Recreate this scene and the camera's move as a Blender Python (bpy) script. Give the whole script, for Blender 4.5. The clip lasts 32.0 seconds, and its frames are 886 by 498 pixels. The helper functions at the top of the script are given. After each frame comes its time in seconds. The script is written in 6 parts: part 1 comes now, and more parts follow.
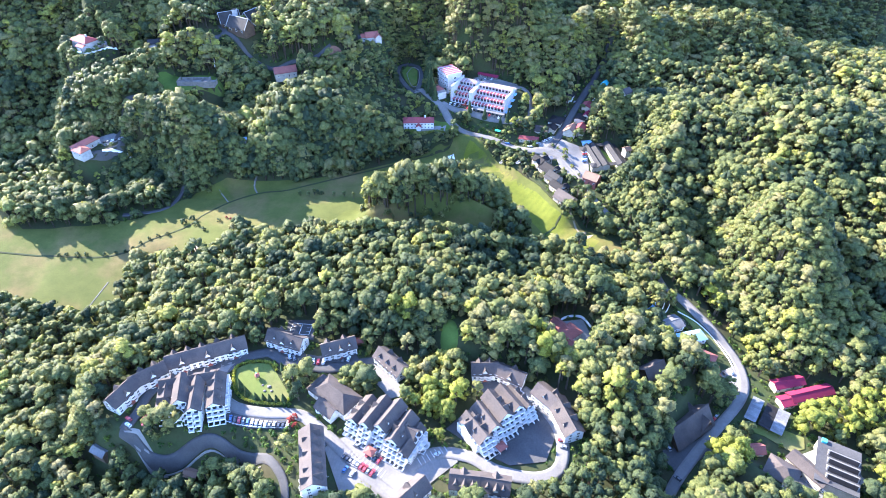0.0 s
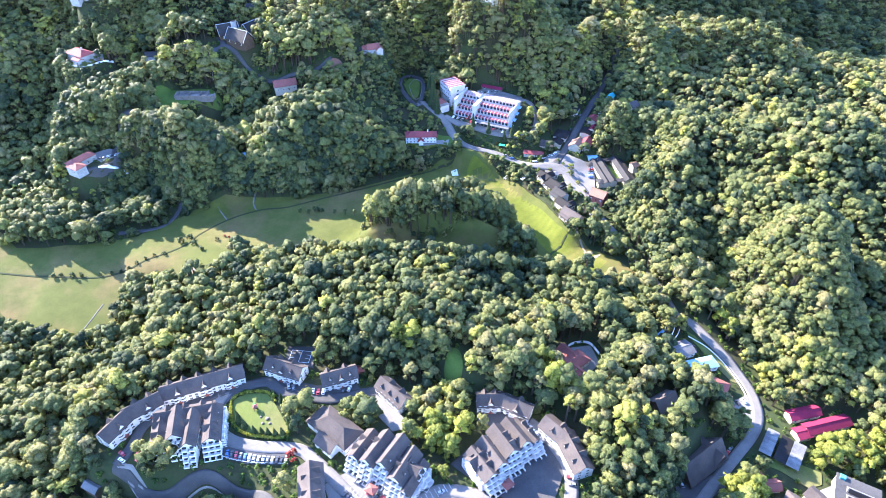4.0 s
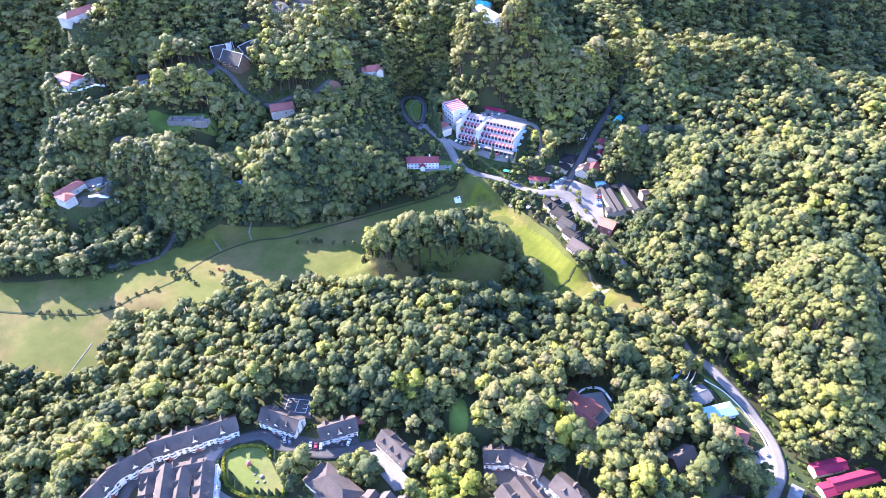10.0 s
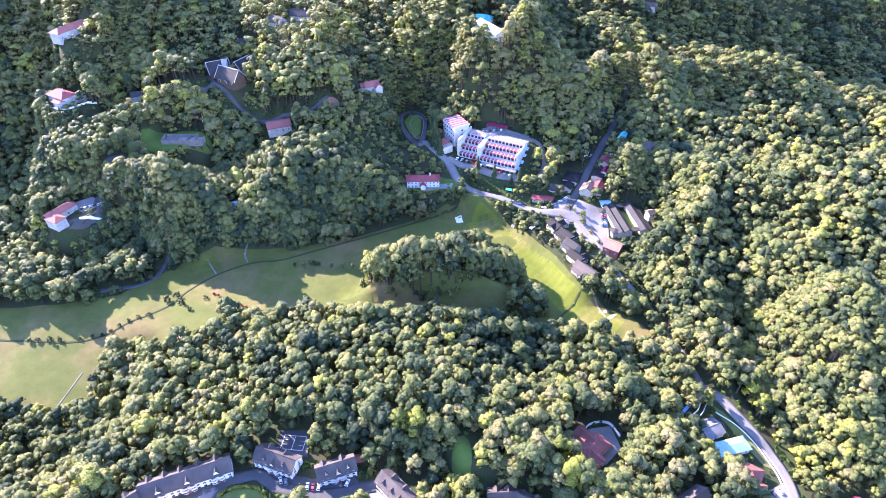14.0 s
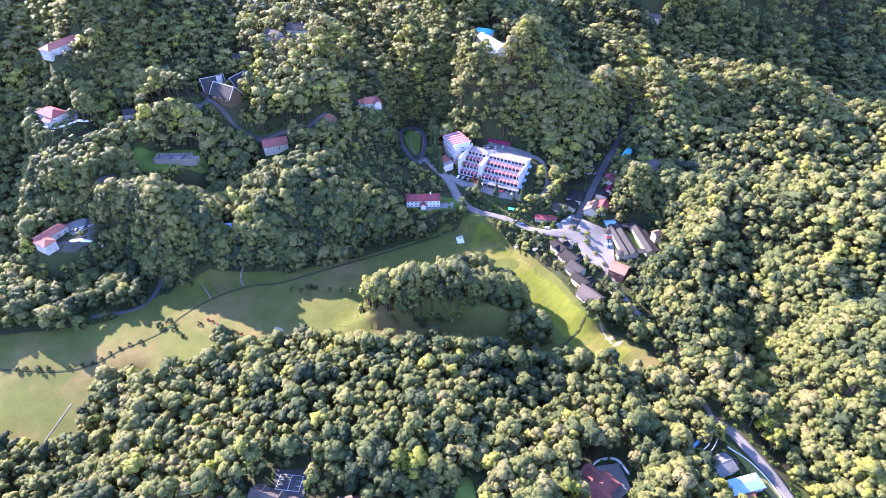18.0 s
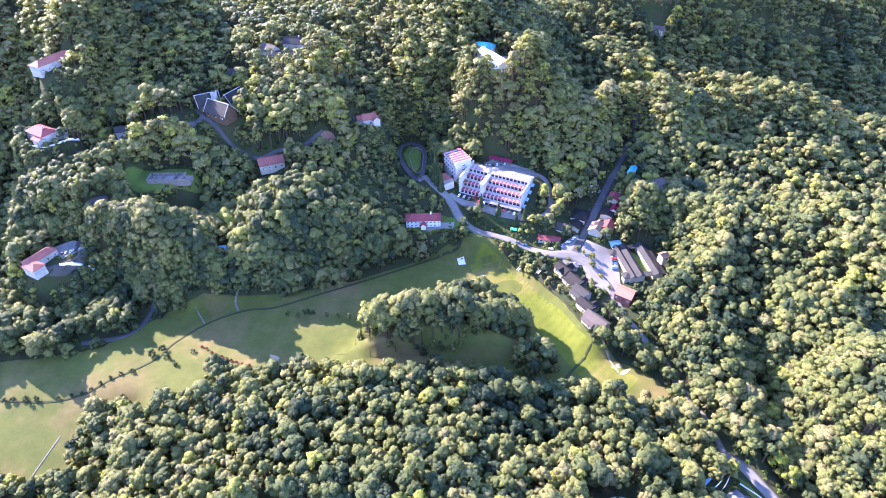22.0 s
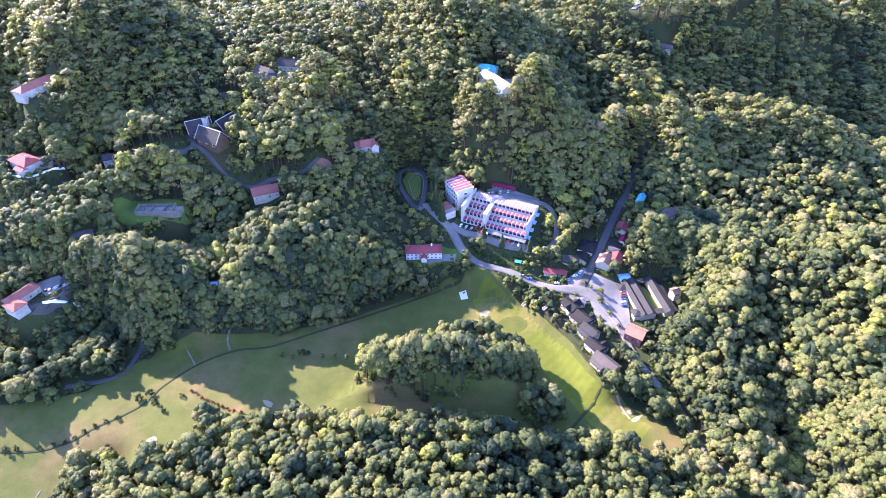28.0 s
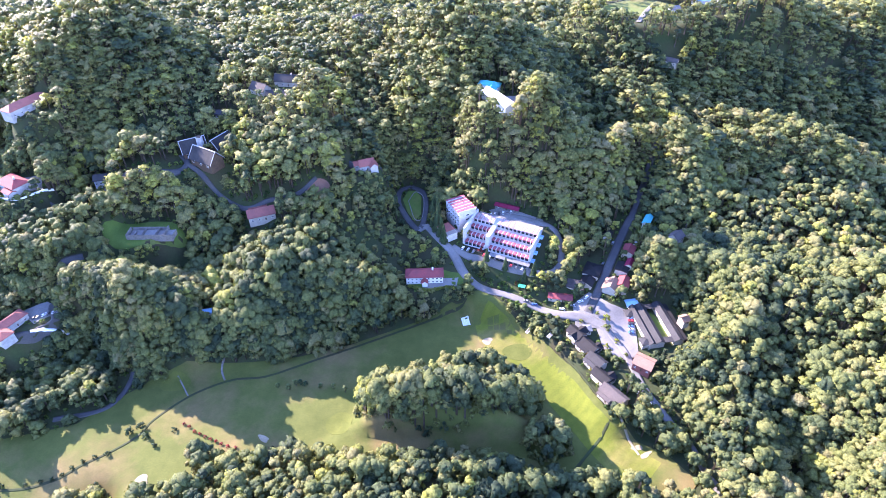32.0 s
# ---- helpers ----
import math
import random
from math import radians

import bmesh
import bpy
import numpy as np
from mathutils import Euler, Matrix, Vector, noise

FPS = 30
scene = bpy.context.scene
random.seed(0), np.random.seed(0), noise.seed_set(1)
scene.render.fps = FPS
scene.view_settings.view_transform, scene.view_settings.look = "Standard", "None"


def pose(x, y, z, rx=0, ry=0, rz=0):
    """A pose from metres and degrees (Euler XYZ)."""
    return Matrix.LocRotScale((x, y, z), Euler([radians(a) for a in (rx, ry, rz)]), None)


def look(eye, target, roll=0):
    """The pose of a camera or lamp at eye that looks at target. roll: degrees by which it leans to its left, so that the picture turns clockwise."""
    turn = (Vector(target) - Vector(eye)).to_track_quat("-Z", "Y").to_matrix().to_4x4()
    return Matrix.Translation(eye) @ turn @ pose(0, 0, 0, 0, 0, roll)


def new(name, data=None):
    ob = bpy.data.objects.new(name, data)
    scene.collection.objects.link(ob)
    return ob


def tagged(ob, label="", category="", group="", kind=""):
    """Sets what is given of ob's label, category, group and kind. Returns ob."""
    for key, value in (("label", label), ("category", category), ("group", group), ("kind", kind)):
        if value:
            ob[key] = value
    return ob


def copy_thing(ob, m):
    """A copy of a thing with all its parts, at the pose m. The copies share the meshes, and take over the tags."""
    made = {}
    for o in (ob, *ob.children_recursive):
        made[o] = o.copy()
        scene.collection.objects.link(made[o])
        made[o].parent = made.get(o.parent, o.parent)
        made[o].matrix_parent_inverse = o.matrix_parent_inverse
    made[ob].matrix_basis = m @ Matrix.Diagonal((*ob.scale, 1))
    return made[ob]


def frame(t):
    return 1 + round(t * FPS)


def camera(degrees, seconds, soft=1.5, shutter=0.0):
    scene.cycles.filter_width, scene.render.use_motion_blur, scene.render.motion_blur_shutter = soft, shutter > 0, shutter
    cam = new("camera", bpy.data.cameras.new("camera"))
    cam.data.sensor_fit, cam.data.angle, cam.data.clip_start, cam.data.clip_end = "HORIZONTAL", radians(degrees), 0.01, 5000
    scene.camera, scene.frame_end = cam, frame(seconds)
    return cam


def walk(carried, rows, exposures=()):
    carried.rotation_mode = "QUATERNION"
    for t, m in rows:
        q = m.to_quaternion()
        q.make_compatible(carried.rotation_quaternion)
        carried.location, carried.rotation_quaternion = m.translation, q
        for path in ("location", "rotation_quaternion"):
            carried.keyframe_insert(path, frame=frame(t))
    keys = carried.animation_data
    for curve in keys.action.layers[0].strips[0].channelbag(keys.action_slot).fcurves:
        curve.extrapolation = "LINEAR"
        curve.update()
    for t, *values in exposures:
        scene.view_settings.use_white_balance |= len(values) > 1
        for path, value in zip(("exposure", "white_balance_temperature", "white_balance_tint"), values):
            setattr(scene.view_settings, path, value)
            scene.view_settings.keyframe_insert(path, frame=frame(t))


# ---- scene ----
cam = camera(72.98, 32.0, soft=0.8)
FLIGHT = [  # seconds, place, tilt, heading, roll
    (0.0, 5.79, 1.77, 289.27, 50.438, 0.027, 0.313),
    (2.0, 5.09, 10.91, 291.56, 50.421, 0.143, 0.239),
    (4.0, 4.35, 20.35, 293.84, 50.443, 0.214, 0.170),
    (6.0, 3.58, 30.04, 296.10, 50.495, 0.250, 0.106),
    (8.0, 2.80, 39.91, 298.36, 50.565, 0.258, 0.047),
    (10.0, 2.03, 49.91, 300.61, 50.645, 0.243, -0.007),
    (12.0, 1.28, 59.99, 302.86, 50.729, 0.213, -0.054),
    (14.0, 0.56, 70.14, 305.11, 50.811, 0.171, -0.096),
    (16.0, -0.13, 80.32, 307.38, 50.887, 0.122, -0.131),
    (18.0, -0.80, 90.54, 309.66, 50.952, 0.068, -0.159),
    (20.0, -1.44, 100.81, 311.97, 51.007, 0.013, -0.179),
    (22.0, -2.09, 111.13, 314.31, 51.050, -0.043, -0.191),
    (24.0, -2.74, 121.53, 316.69, 51.082, -0.100, -0.192),
    (26.0, -3.42, 132.06, 319.11, 51.106, -0.156, -0.183),
    (28.0, -4.15, 142.76, 321.60, 51.126, -0.215, -0.162),
    (30.0, -4.97, 153.70, 324.16, 51.146, -0.277, -0.129),
    (32.0, -5.91, 164.94, 326.79, 51.172, -0.345, -0.081),
]
EXPOSURES = [(0.0, 2.82, 5230.0, 25.0), (9.0, 2.84, 5310.0, 34.0), (14.5, 2.86, 5310.0, 43.0), (17.0, 2.79, 5360.0, 43.0), (19.0, 2.64, 5410.0, 43.0), (20.0, 2.6, 5410.0, 43.0), (21.0, 2.66, 5410.0, 43.0), (22.5, 2.86, 5310.0, 43.0), (23.5, 2.78, 5310.0, 43.0), (25.0, 2.62, 5360.0, 43.0), (28.5, 2.61, 5360.0, 43.0), (30.0, 2.82, 5310.0, 43.0), (32.0, 2.82, 5280.0, 43.0)]  # seconds, stops, kelvin, tint
walk(cam, [(t, pose(x, y, z, tilt, 0, turn) @ pose(0, 0, 0, 0, 0, roll)) for t, x, y, z, tilt, turn, roll in FLIGHT],
     EXPOSURES)

# ---- light ----
SUN_LEFT, SUN_HIGH = 53.0, 28.5  # degrees: left of the flight line, above the horizon
sun_way = Vector((-math.sin(radians(SUN_LEFT)) * math.cos(radians(SUN_HIGH)),
                  math.cos(radians(SUN_LEFT)) * math.cos(radians(SUN_HIGH)), math.sin(radians(SUN_HIGH))))
world = bpy.data.worlds.new("sky")
scene.world = world
world.use_nodes = True
sky = world.node_tree.nodes.new("ShaderNodeTexSky")
sky.sky_type, sky.sun_disc = "NISHITA", False
sky.sun_elevation, sky.sun_rotation = radians(SUN_HIGH), radians(360 - SUN_LEFT)
sky.altitude, sky.air_density, sky.dust_density, sky.ozone_density = 1200, 1.4, 0.5, 3.0
back = world.node_tree.nodes["Background"]
back.inputs["Strength"].default_value = 0.15
world.node_tree.links.new(sky.outputs["Color"], back.inputs["Color"])
sun = new("sun", bpy.data.lights.new("sun", "SUN"))
sun.data.energy, sun.data.angle, sun.data.color = 5.0, radians(0.53), (1.0, 0.86, 0.56)
sun.matrix_world = look(sun_way * 900, (0, 0, 0))

# ---- materials ----


def nodes_of(name):
    m = bpy.data.materials.new(name)
    m.use_nodes = True
    t = m.node_tree
    return m, t, t.nodes["Principled BSDF"]


def ramp_of(t, stops, source):
    r = t.nodes.new("ShaderNodeValToRGB")
    while len(r.color_ramp.elements) < len(stops):
        r.color_ramp.elements.new(0.5)
    for e, (at, c) in zip(r.color_ramp.elements, stops):
        e.position, e.color = at, (*c, 1)
    t.links.new(source, r.inputs["Fac"])
    return r.outputs["Color"]


def noise_of(t, scale, detail=4, rough=0.6, stretch=None, where="Object"):
    co = t.nodes.new("ShaderNodeTexCoord")
    src = co.outputs[where]
    if stretch:
        mp = t.nodes.new("ShaderNodeMapping")
        mp.inputs["Scale"].default_value = stretch
        t.links.new(src, mp.inputs["Vector"])
        src = mp.outputs["Vector"]
    n = t.nodes.new("ShaderNodeTexNoise")
    n.inputs["Scale"].default_value, n.inputs["Detail"].default_value, n.inputs["Roughness"].default_value = scale, detail, rough
    t.links.new(src, n.inputs["Vector"])
    return n.outputs["Fac"]


def mix_of(t, how, fac, a, b):
    m = t.nodes.new("ShaderNodeMix")
    m.data_type, m.blend_type = "RGBA", how
    for socket, v in ((m.inputs[0], fac), (m.inputs[6], a), (m.inputs[7], b)):
        if isinstance(v, (int, float)):
            socket.default_value = v
        elif isinstance(v, tuple):
            socket.default_value = (*v, 1)
        else:
            t.links.new(v, socket)
    return m.outputs[2]


def bump_of(t, bsdf, height, strength, distance=0.1):
    b = t.nodes.new("ShaderNodeBump")
    b.inputs["Strength"].default_value, b.inputs["Distance"].default_value = strength, distance
    t.links.new(height, b.inputs["Height"])
    t.links.new(b.outputs["Normal"], bsdf.inputs["Normal"])


def coat(name, light, dark, big=0.15, fine=2.5, rough=0.8, bump=0.3, metal=0.0, each=0.0, grey=0.25):
    """A painted, plastered, tiled or paved surface: stains at one scale, grain at another."""
    m, t, b = nodes_of(name)
    n1, n2 = noise_of(t, big, 5), noise_of(t, fine, 6, 0.7)
    c = mix_of(t, "MIX", ramp_of(t, [(0.35, (0, 0, 0)), (0.68, (1, 1, 1))], n1), light, dark)
    g = ramp_of(t, [(0.3, (1 - grey,) * 3), (0.7, (1 + grey * 0.3,) * 3)], n2)
    c = mix_of(t, "MULTIPLY", 1.0, c, g)
    if each:
        info = t.nodes.new("ShaderNodeObjectInfo")
        c = mix_of(t, "MULTIPLY", 1.0, c, ramp_of(t, [(0, (1 - each,) * 3), (1, (1 + each,) * 3)], info.outputs["Random"]))
    t.links.new(c, b.inputs["Base Color"])
    b.inputs["Roughness"].default_value, b.inputs["Metallic"].default_value = max(rough, 0.75), metal
    b.inputs["Specular IOR Level"].default_value = 0.15
    if bump:
        bump_of(t, b, n2, bump)
    return m


def foliage(name, stops, gloss=0.45, through_light=0.3):
    """Leaves: a hue of its own for each tree (attribute hue), lightness for each spray."""
    m, t, b = nodes_of(name)
    a = t.nodes.new("ShaderNodeAttribute")
    a.attribute_name = "hue"
    geo = t.nodes.new("ShaderNodeNewGeometry")
    c = ramp_of(t, stops, a.outputs["Fac"])
    c = mix_of(t, "MULTIPLY", 1.0, c, ramp_of(t, [(0, (0.88, 0.89, 0.9)), (1, (1.12, 1.11, 1.08))], geo.outputs["Random Per Island"]))
    c = mix_of(t, "MULTIPLY", 0.9, c, ramp_of(t, [(0.32, (0.45, 0.48, 0.5)), (0.68, (1.4, 1.36, 1.25))], noise_of(t, 1.0, 5, 0.75)))
    c = mix_of(t, "MULTIPLY", 0.8, c, ramp_of(t, [(0.36, (0.55, 0.57, 0.6)), (0.64, (1.4, 1.37, 1.3))], noise_of(t, 2.0, 3, 0.7)))
    t.links.new(c, b.inputs["Base Color"])
    b.inputs["Roughness"].default_value = gloss
    b.inputs["Specular IOR Level"].default_value = 0.15
    bump_of(t, b, noise_of(t, 1.2, 4, 0.75), 0.8, 0.7)
    tr = t.nodes.new("ShaderNodeBsdfTranslucent")
    t.links.new(mix_of(t, "MULTIPLY", 1.0, c, (1.45, 1.45, 0.8)), tr.inputs["Color"])
    mx = t.nodes.new("ShaderNodeMixShader")
    mx.inputs[0].default_value = through_light
    t.links.new(b.outputs[0], mx.inputs[1])
    t.links.new(tr.outputs[0], mx.inputs[2])
    t.links.new(mx.outputs[0], t.nodes["Material Output"].inputs["Surface"])
    return m


LEAF = foliage("rainforest_leaves", [(0.0, (0.040, 0.060, 0.032)), (0.2, (0.082, 0.104, 0.042)), (0.45, (0.132, 0.150, 0.048)), (0.65, (0.176, 0.180, 0.062)),
                                     (0.82, (0.195, 0.180, 0.085)), (0.92, (0.190, 0.208, 0.056)), (1.0, (0.25, 0.255, 0.055))], 0.55, 0.3)
BRIGHT_LEAF = foliage("yellow_green_leaves", [(0.0, (0.11, 0.135, 0.028)), (0.5, (0.19, 0.21, 0.04)), (1.0, (0.28, 0.29, 0.045))], 0.5, 0.35)
DARK_LEAF = foliage("conifer_needles", [(0.0, (0.025, 0.045, 0.020)), (1.0, (0.06, 0.085, 0.03))], 0.6, 0.15)
BUSH_LEAF = foliage("hedge_leaves", [(0.0, (0.03, 0.07, 0.015)), (1.0, (0.11, 0.16, 0.03))], 0.55, 0.25)
BLOSSOM = foliage("pink_blossom", [(0.0, (0.45, 0.08, 0.22)), (1.0, (0.55, 0.18, 0.30))], 0.6, 0.3)
RED_LEAF = foliage("dark_red_leaves", [(0.0, (0.16, 0.02, 0.03)), (1.0, (0.25, 0.05, 0.04))], 0.6, 0.3)
BARK = coat("bark", (0.09, 0.07, 0.05), (0.05, 0.04, 0.03), 0.8, 6, 0.9, 0.5)
SOIL = coat("forest_floor", (0.035, 0.050, 0.018), (0.045, 0.042, 0.022), 0.05, 0.6, 0.95, 0.5)
ASPHALT = coat("asphalt", (0.058, 0.057, 0.058), (0.088, 0.084, 0.080), 0.06, 1.2, 0.85, 0.1)
CONCRETE = coat("concrete", (0.24, 0.228, 0.21), (0.165, 0.156, 0.142), 0.08, 0.9, 0.85, 0.15)
PALE_ROAD = coat("bleached_concrete_road", (0.19, 0.178, 0.165), (0.125, 0.118, 0.11), 0.05, 0.8, 0.85, 0.1)
WHITE = coat("white_plaster", (0.80, 0.79, 0.76), (0.66, 0.65, 0.62), 0.3, 2.0, 0.7, 0.1, each=0.04, grey=0.12)
# old plaster of white walls on the heights, greyed further for their shade
GREYED = coat("weathered_shade_grey_plaster", (0.42, 0.42, 0.41), (0.28, 0.28, 0.275), 0.3, 2.0, 0.8, 0.1, grey=0.2)
HOTEL_RED = coat("faded_crimson_barrel_roofs", (0.36, 0.10, 0.12), (0.28, 0.085, 0.10), 0.3, 2.0, 0.8, 0.1)
HOTEL_WHITE = coat("weathered_hotel_render", (0.56, 0.55, 0.55), (0.42, 0.41, 0.42), 0.3, 1.6, 0.8, 0.1, grey=0.25)
# red barrel roofs of the top tier, paled to carry the sun on them
SUNLIT_PINK = coat("sunlit_pink_barrel_roofs", (0.50, 0.36, 0.35), (0.36, 0.20, 0.20), 0.5, 1.2, 0.8, 0.2, each=0.1, grey=0.3)
CREAM = coat("cream_plaster", (0.50, 0.44, 0.35), (0.38, 0.335, 0.27), 0.3, 2.0, 0.75, 0.1, grey=0.15)
BROWN_TILE = coat("weathered_brown_roof_tiles", (0.098, 0.080, 0.070), (0.062, 0.053, 0.050), 0.12, 1.8, 0.6, 0.5, each=0.12, grey=0.3)
GREY_TILE = coat("grey_roof_slates", (0.050, 0.047, 0.046), (0.030, 0.029, 0.030), 0.12, 1.8, 0.6, 0.5, each=0.1, grey=0.3)
RED_TILE = coat("faded_red_roof_tiles", (0.29, 0.105, 0.082), (0.20, 0.08, 0.068), 0.15, 1.6, 0.7, 0.5, each=0.08, grey=0.3)
DARK_RED = coat("dark_red_roof_sheets", (0.24, 0.055, 0.055), (0.17, 0.05, 0.05), 0.15, 1.6, 0.6, 0.4, each=0.08)
PINK_RED = coat("crimson_metal_sheets", (0.22, 0.022, 0.055), (0.16, 0.02, 0.045), 0.12, 1.4, 0.5, 0.3)
BLUE_SHEET = coat("pale_blue_metal_sheets", (0.32, 0.50, 0.68), (0.25, 0.40, 0.58), 0.2, 1.5, 0.45, 0.2)
TEAL_SHEET = coat("teal_metal_sheets", (0.10, 0.42, 0.42), (0.08, 0.34, 0.36), 0.2, 1.5, 0.45, 0.2)
GREY_SHEET = coat("weathered_corrugated_sheets", (0.20, 0.20, 0.20), (0.10, 0.10, 0.105), 0.1, 1.0, 0.5, 0.3, each=0.12)
DARK_SHEET = coat("dark_corrugated_sheets", (0.022, 0.020, 0.020), (0.014, 0.013, 0.013), 0.12, 1.2, 0.55, 0.3, each=0.1)
TAN_TILE = coat("tan_roof_tiles", (0.25, 0.15, 0.10), (0.19, 0.12, 0.085), 0.15, 1.6, 0.7, 0.4, each=0.06)
TIMBER = coat("dark_stained_timber", (0.11, 0.075, 0.05), (0.07, 0.05, 0.035), 0.6, 5, 0.6, 0.3)
EARTH = coat("bare_red_earth", (0.27, 0.13, 0.085), (0.20, 0.11, 0.075), 0.08, 0.8, 0.95, 0.4)
SAND = coat("pale_sand", (0.30, 0.25, 0.165), (0.23, 0.19, 0.12), 0.15, 1.5, 0.95, 0.2)
STONE = coat("grey_stone", (0.22, 0.20, 0.18), (0.12, 0.11, 0.10), 0.4, 3, 0.85, 0.4)
CANVAS = coat("white_canvas", (0.82, 0.82, 0.80), (0.72, 0.72, 0.70), 0.5, 3, 0.8, 0.05, grey=0.08)
PAINT_WHITE = coat("white_road_paint", (0.74, 0.73, 0.70), (0.58, 0.57, 0.54), 0.7, 5, 0.7, 0.0)
BLUE_PAINT = coat("blue_painted_boards", (0.20, 0.38, 0.62), (0.15, 0.30, 0.52), 0.3, 3, 0.6, 0.1)
GREEN_PAINT = coat("green_canvas", (0.05, 0.36, 0.20), (0.04, 0.28, 0.17), 0.4, 3, 0.7, 0.1)
RUBBER = coat("tyre_rubber", (0.03, 0.03, 0.03), (0.045, 0.045, 0.045), 2, 9, 0.85, 0.1)


def glass_of(name, colour):
    m, t, b = nodes_of(name)
    b.inputs["Base Color"].default_value = (*colour, 1)
    b.inputs["Roughness"].default_value, b.inputs["Specular IOR Level"].default_value = 0.08, 0.8
    bump_of(t, b, noise_of(t, 0.7, 2), 0.05)
    return m


GLASS = glass_of("dark_window_glass", (0.025, 0.032, 0.04))
CAR_GLASS = glass_of("car_glass", (0.02, 0.022, 0.025))


def car_paint(name, c):
    m, t, b = nodes_of(name)
    t.links.new(mix_of(t, "MULTIPLY", 0.25, c, ramp_of(t, [(0.3, (0.7, 0.7, 0.7)), (0.7, (1, 1, 1))], noise_of(t, 1.5, 4))), b.inputs["Base Color"])
    b.inputs["Roughness"].default_value, b.inputs["Coat Weight"].default_value = 0.35, 0.6
    return m


CAR_PAINTS = {"white": car_paint("white_car_paint", (0.75, 0.75, 0.74)), "silver": car_paint("silver_car_paint", (0.42, 0.43, 0.45)),
              "black": car_paint("black_car_paint", (0.03, 0.03, 0.035)), "red": car_paint("red_car_paint", (0.42, 0.03, 0.035)),
              "blue": car_paint("blue_car_paint", (0.05, 0.12, 0.30)), "grey": car_paint("grey_car_paint", (0.16, 0.165, 0.17))}


def turf(name, green, dry, dry_at, bump=0.3, stripes=False):
    """Mown grass with dry patches, and mowing stripes where it is cut for play."""
    m, t, b = nodes_of(name)
    c = mix_of(t, "MIX", ramp_of(t, [(dry_at, (0, 0, 0)), (dry_at + 0.16, (1, 1, 1))], noise_of(t, 0.018, 5, 0.6)), green, dry)
    c = mix_of(t, "MULTIPLY", 1.0, c, ramp_of(t, [(0.3, (0.78, 0.82, 0.75)), (0.7, (1.12, 1.1, 1.1))], noise_of(t, 0.10, 6, 0.65)))
    c = mix_of(t, "MULTIPLY", 1.0, c, ramp_of(t, [(0.3, (0.8, 0.8, 0.8)), (0.7, (1.1, 1.1, 1.1))], noise_of(t, 1.3, 5, 0.7)))
    if stripes:
        w = t.nodes.new("ShaderNodeTexWave")
        w.inputs["Scale"].default_value, w.inputs["Distortion"].default_value = 0.055, 0.6
        co = t.nodes.new("ShaderNodeTexCoord")
        mp = t.nodes.new("ShaderNodeMapping")
        mp.inputs["Rotation"].default_value = (0, 0, radians(48))
        t.links.new(co.outputs["Object"], mp.inputs["Vector"])
        t.links.new(mp.outputs["Vector"], w.inputs["Vector"])
        c = mix_of(t, "MULTIPLY", 0.5, c, ramp_of(t, [(0.3, (0.88, 0.92, 0.88)), (0.7, (1.06, 1.04, 1.0))], w.outputs["Fac"]))
    t.links.new(c, b.inputs["Base Color"])
    b.inputs["Roughness"].default_value, b.inputs["Specular IOR Level"].default_value = 0.9, 0.15
    bump_of(t, b, noise_of(t, 1.6, 5, 0.8), bump, 0.15)
    return m


FAIRWAY = turf("fairway_turf", (0.080, 0.090, 0.020), (0.138, 0.106, 0.042), 0.47)
# brighter copy of the fairway turf: the strip's sunshine is in its green
SUNLIT_STRIP = turf("striped_sunlit_turf", (0.104, 0.120, 0.014), (0.170, 0.140, 0.045), 0.47, stripes=True)
GREEN = turf("putting_green_turf", (0.090, 0.100, 0.020), (0.11, 0.112, 0.032), 0.6, 0.1)
LAWN = turf("lawn_turf", (0.10, 0.125, 0.03), (0.155, 0.14, 0.06), 0.52)
ROUGH = turf("rough_grass", (0.075, 0.115, 0.022), (0.13, 0.13, 0.04), 0.55, 0.6)

# ---- ground ----
# hills: centre x, y, height, half-widths across and along the flight line
HILLS_EAST = [(374, 372, 49, 216, 113), (169, 321, 65, 30, 89), (385, 587, 33, 275, 98), (485, 855, 86, 234, 82), (284, 800, 96, 122, 71), (155, 472, 61, 70, 51), (115, 306, 58, 38, 81), (234, 320, 75, 22, 53), (230, 352, -22, 43, 19), (142, 317, -87, 85, 80), (187, 610, 63, 103, 50), (134, 461, -62, 32, 39), (309, 646, 45, 81, 55), (254, 598, -42, 48, 27), (425, 730, 10, 86, 50), (189, 696, 33, 51, 40), (301, 437, 36, 53, 53), (286, 649, -49, 133, 18), (416, 708, -25, 110, 22), (447, 791, -1, 111, 40)]
# the 175 m hill at (-480, 700) is out of view, raised to shade the slopes
HILLS_WEST = [(-128, 628, 103, 133, 107), (-299, 689, 115, 76, 88), (-480, 700, 175, 130, 170), (-203, 862, 50, 160, 145), (-324, 573, 50, 23, 71), (-113, 495, 33, 46, 29), (-240, 554, 48, 44, 48), (-228, 456, 63, 56, 32), (-42, 462, 40, 77, 27), (-287, 506, 48, 42, 39), (-63, 666, -28, 62, 59)]
HILLS_NORTH = [(27, 702, 86, 95, 74), (-11, 798, 89, 240, 108), (29, 588, 86, 21, 49), (66, 607, 80, 37, 31), (2, 597, -51, 33, 37)]
HILLS_SOUTH = [(-4, 380, 30, 56, 25), (12, 251, 36, 142, 125), (-193, 149, -26, 147, 53)]
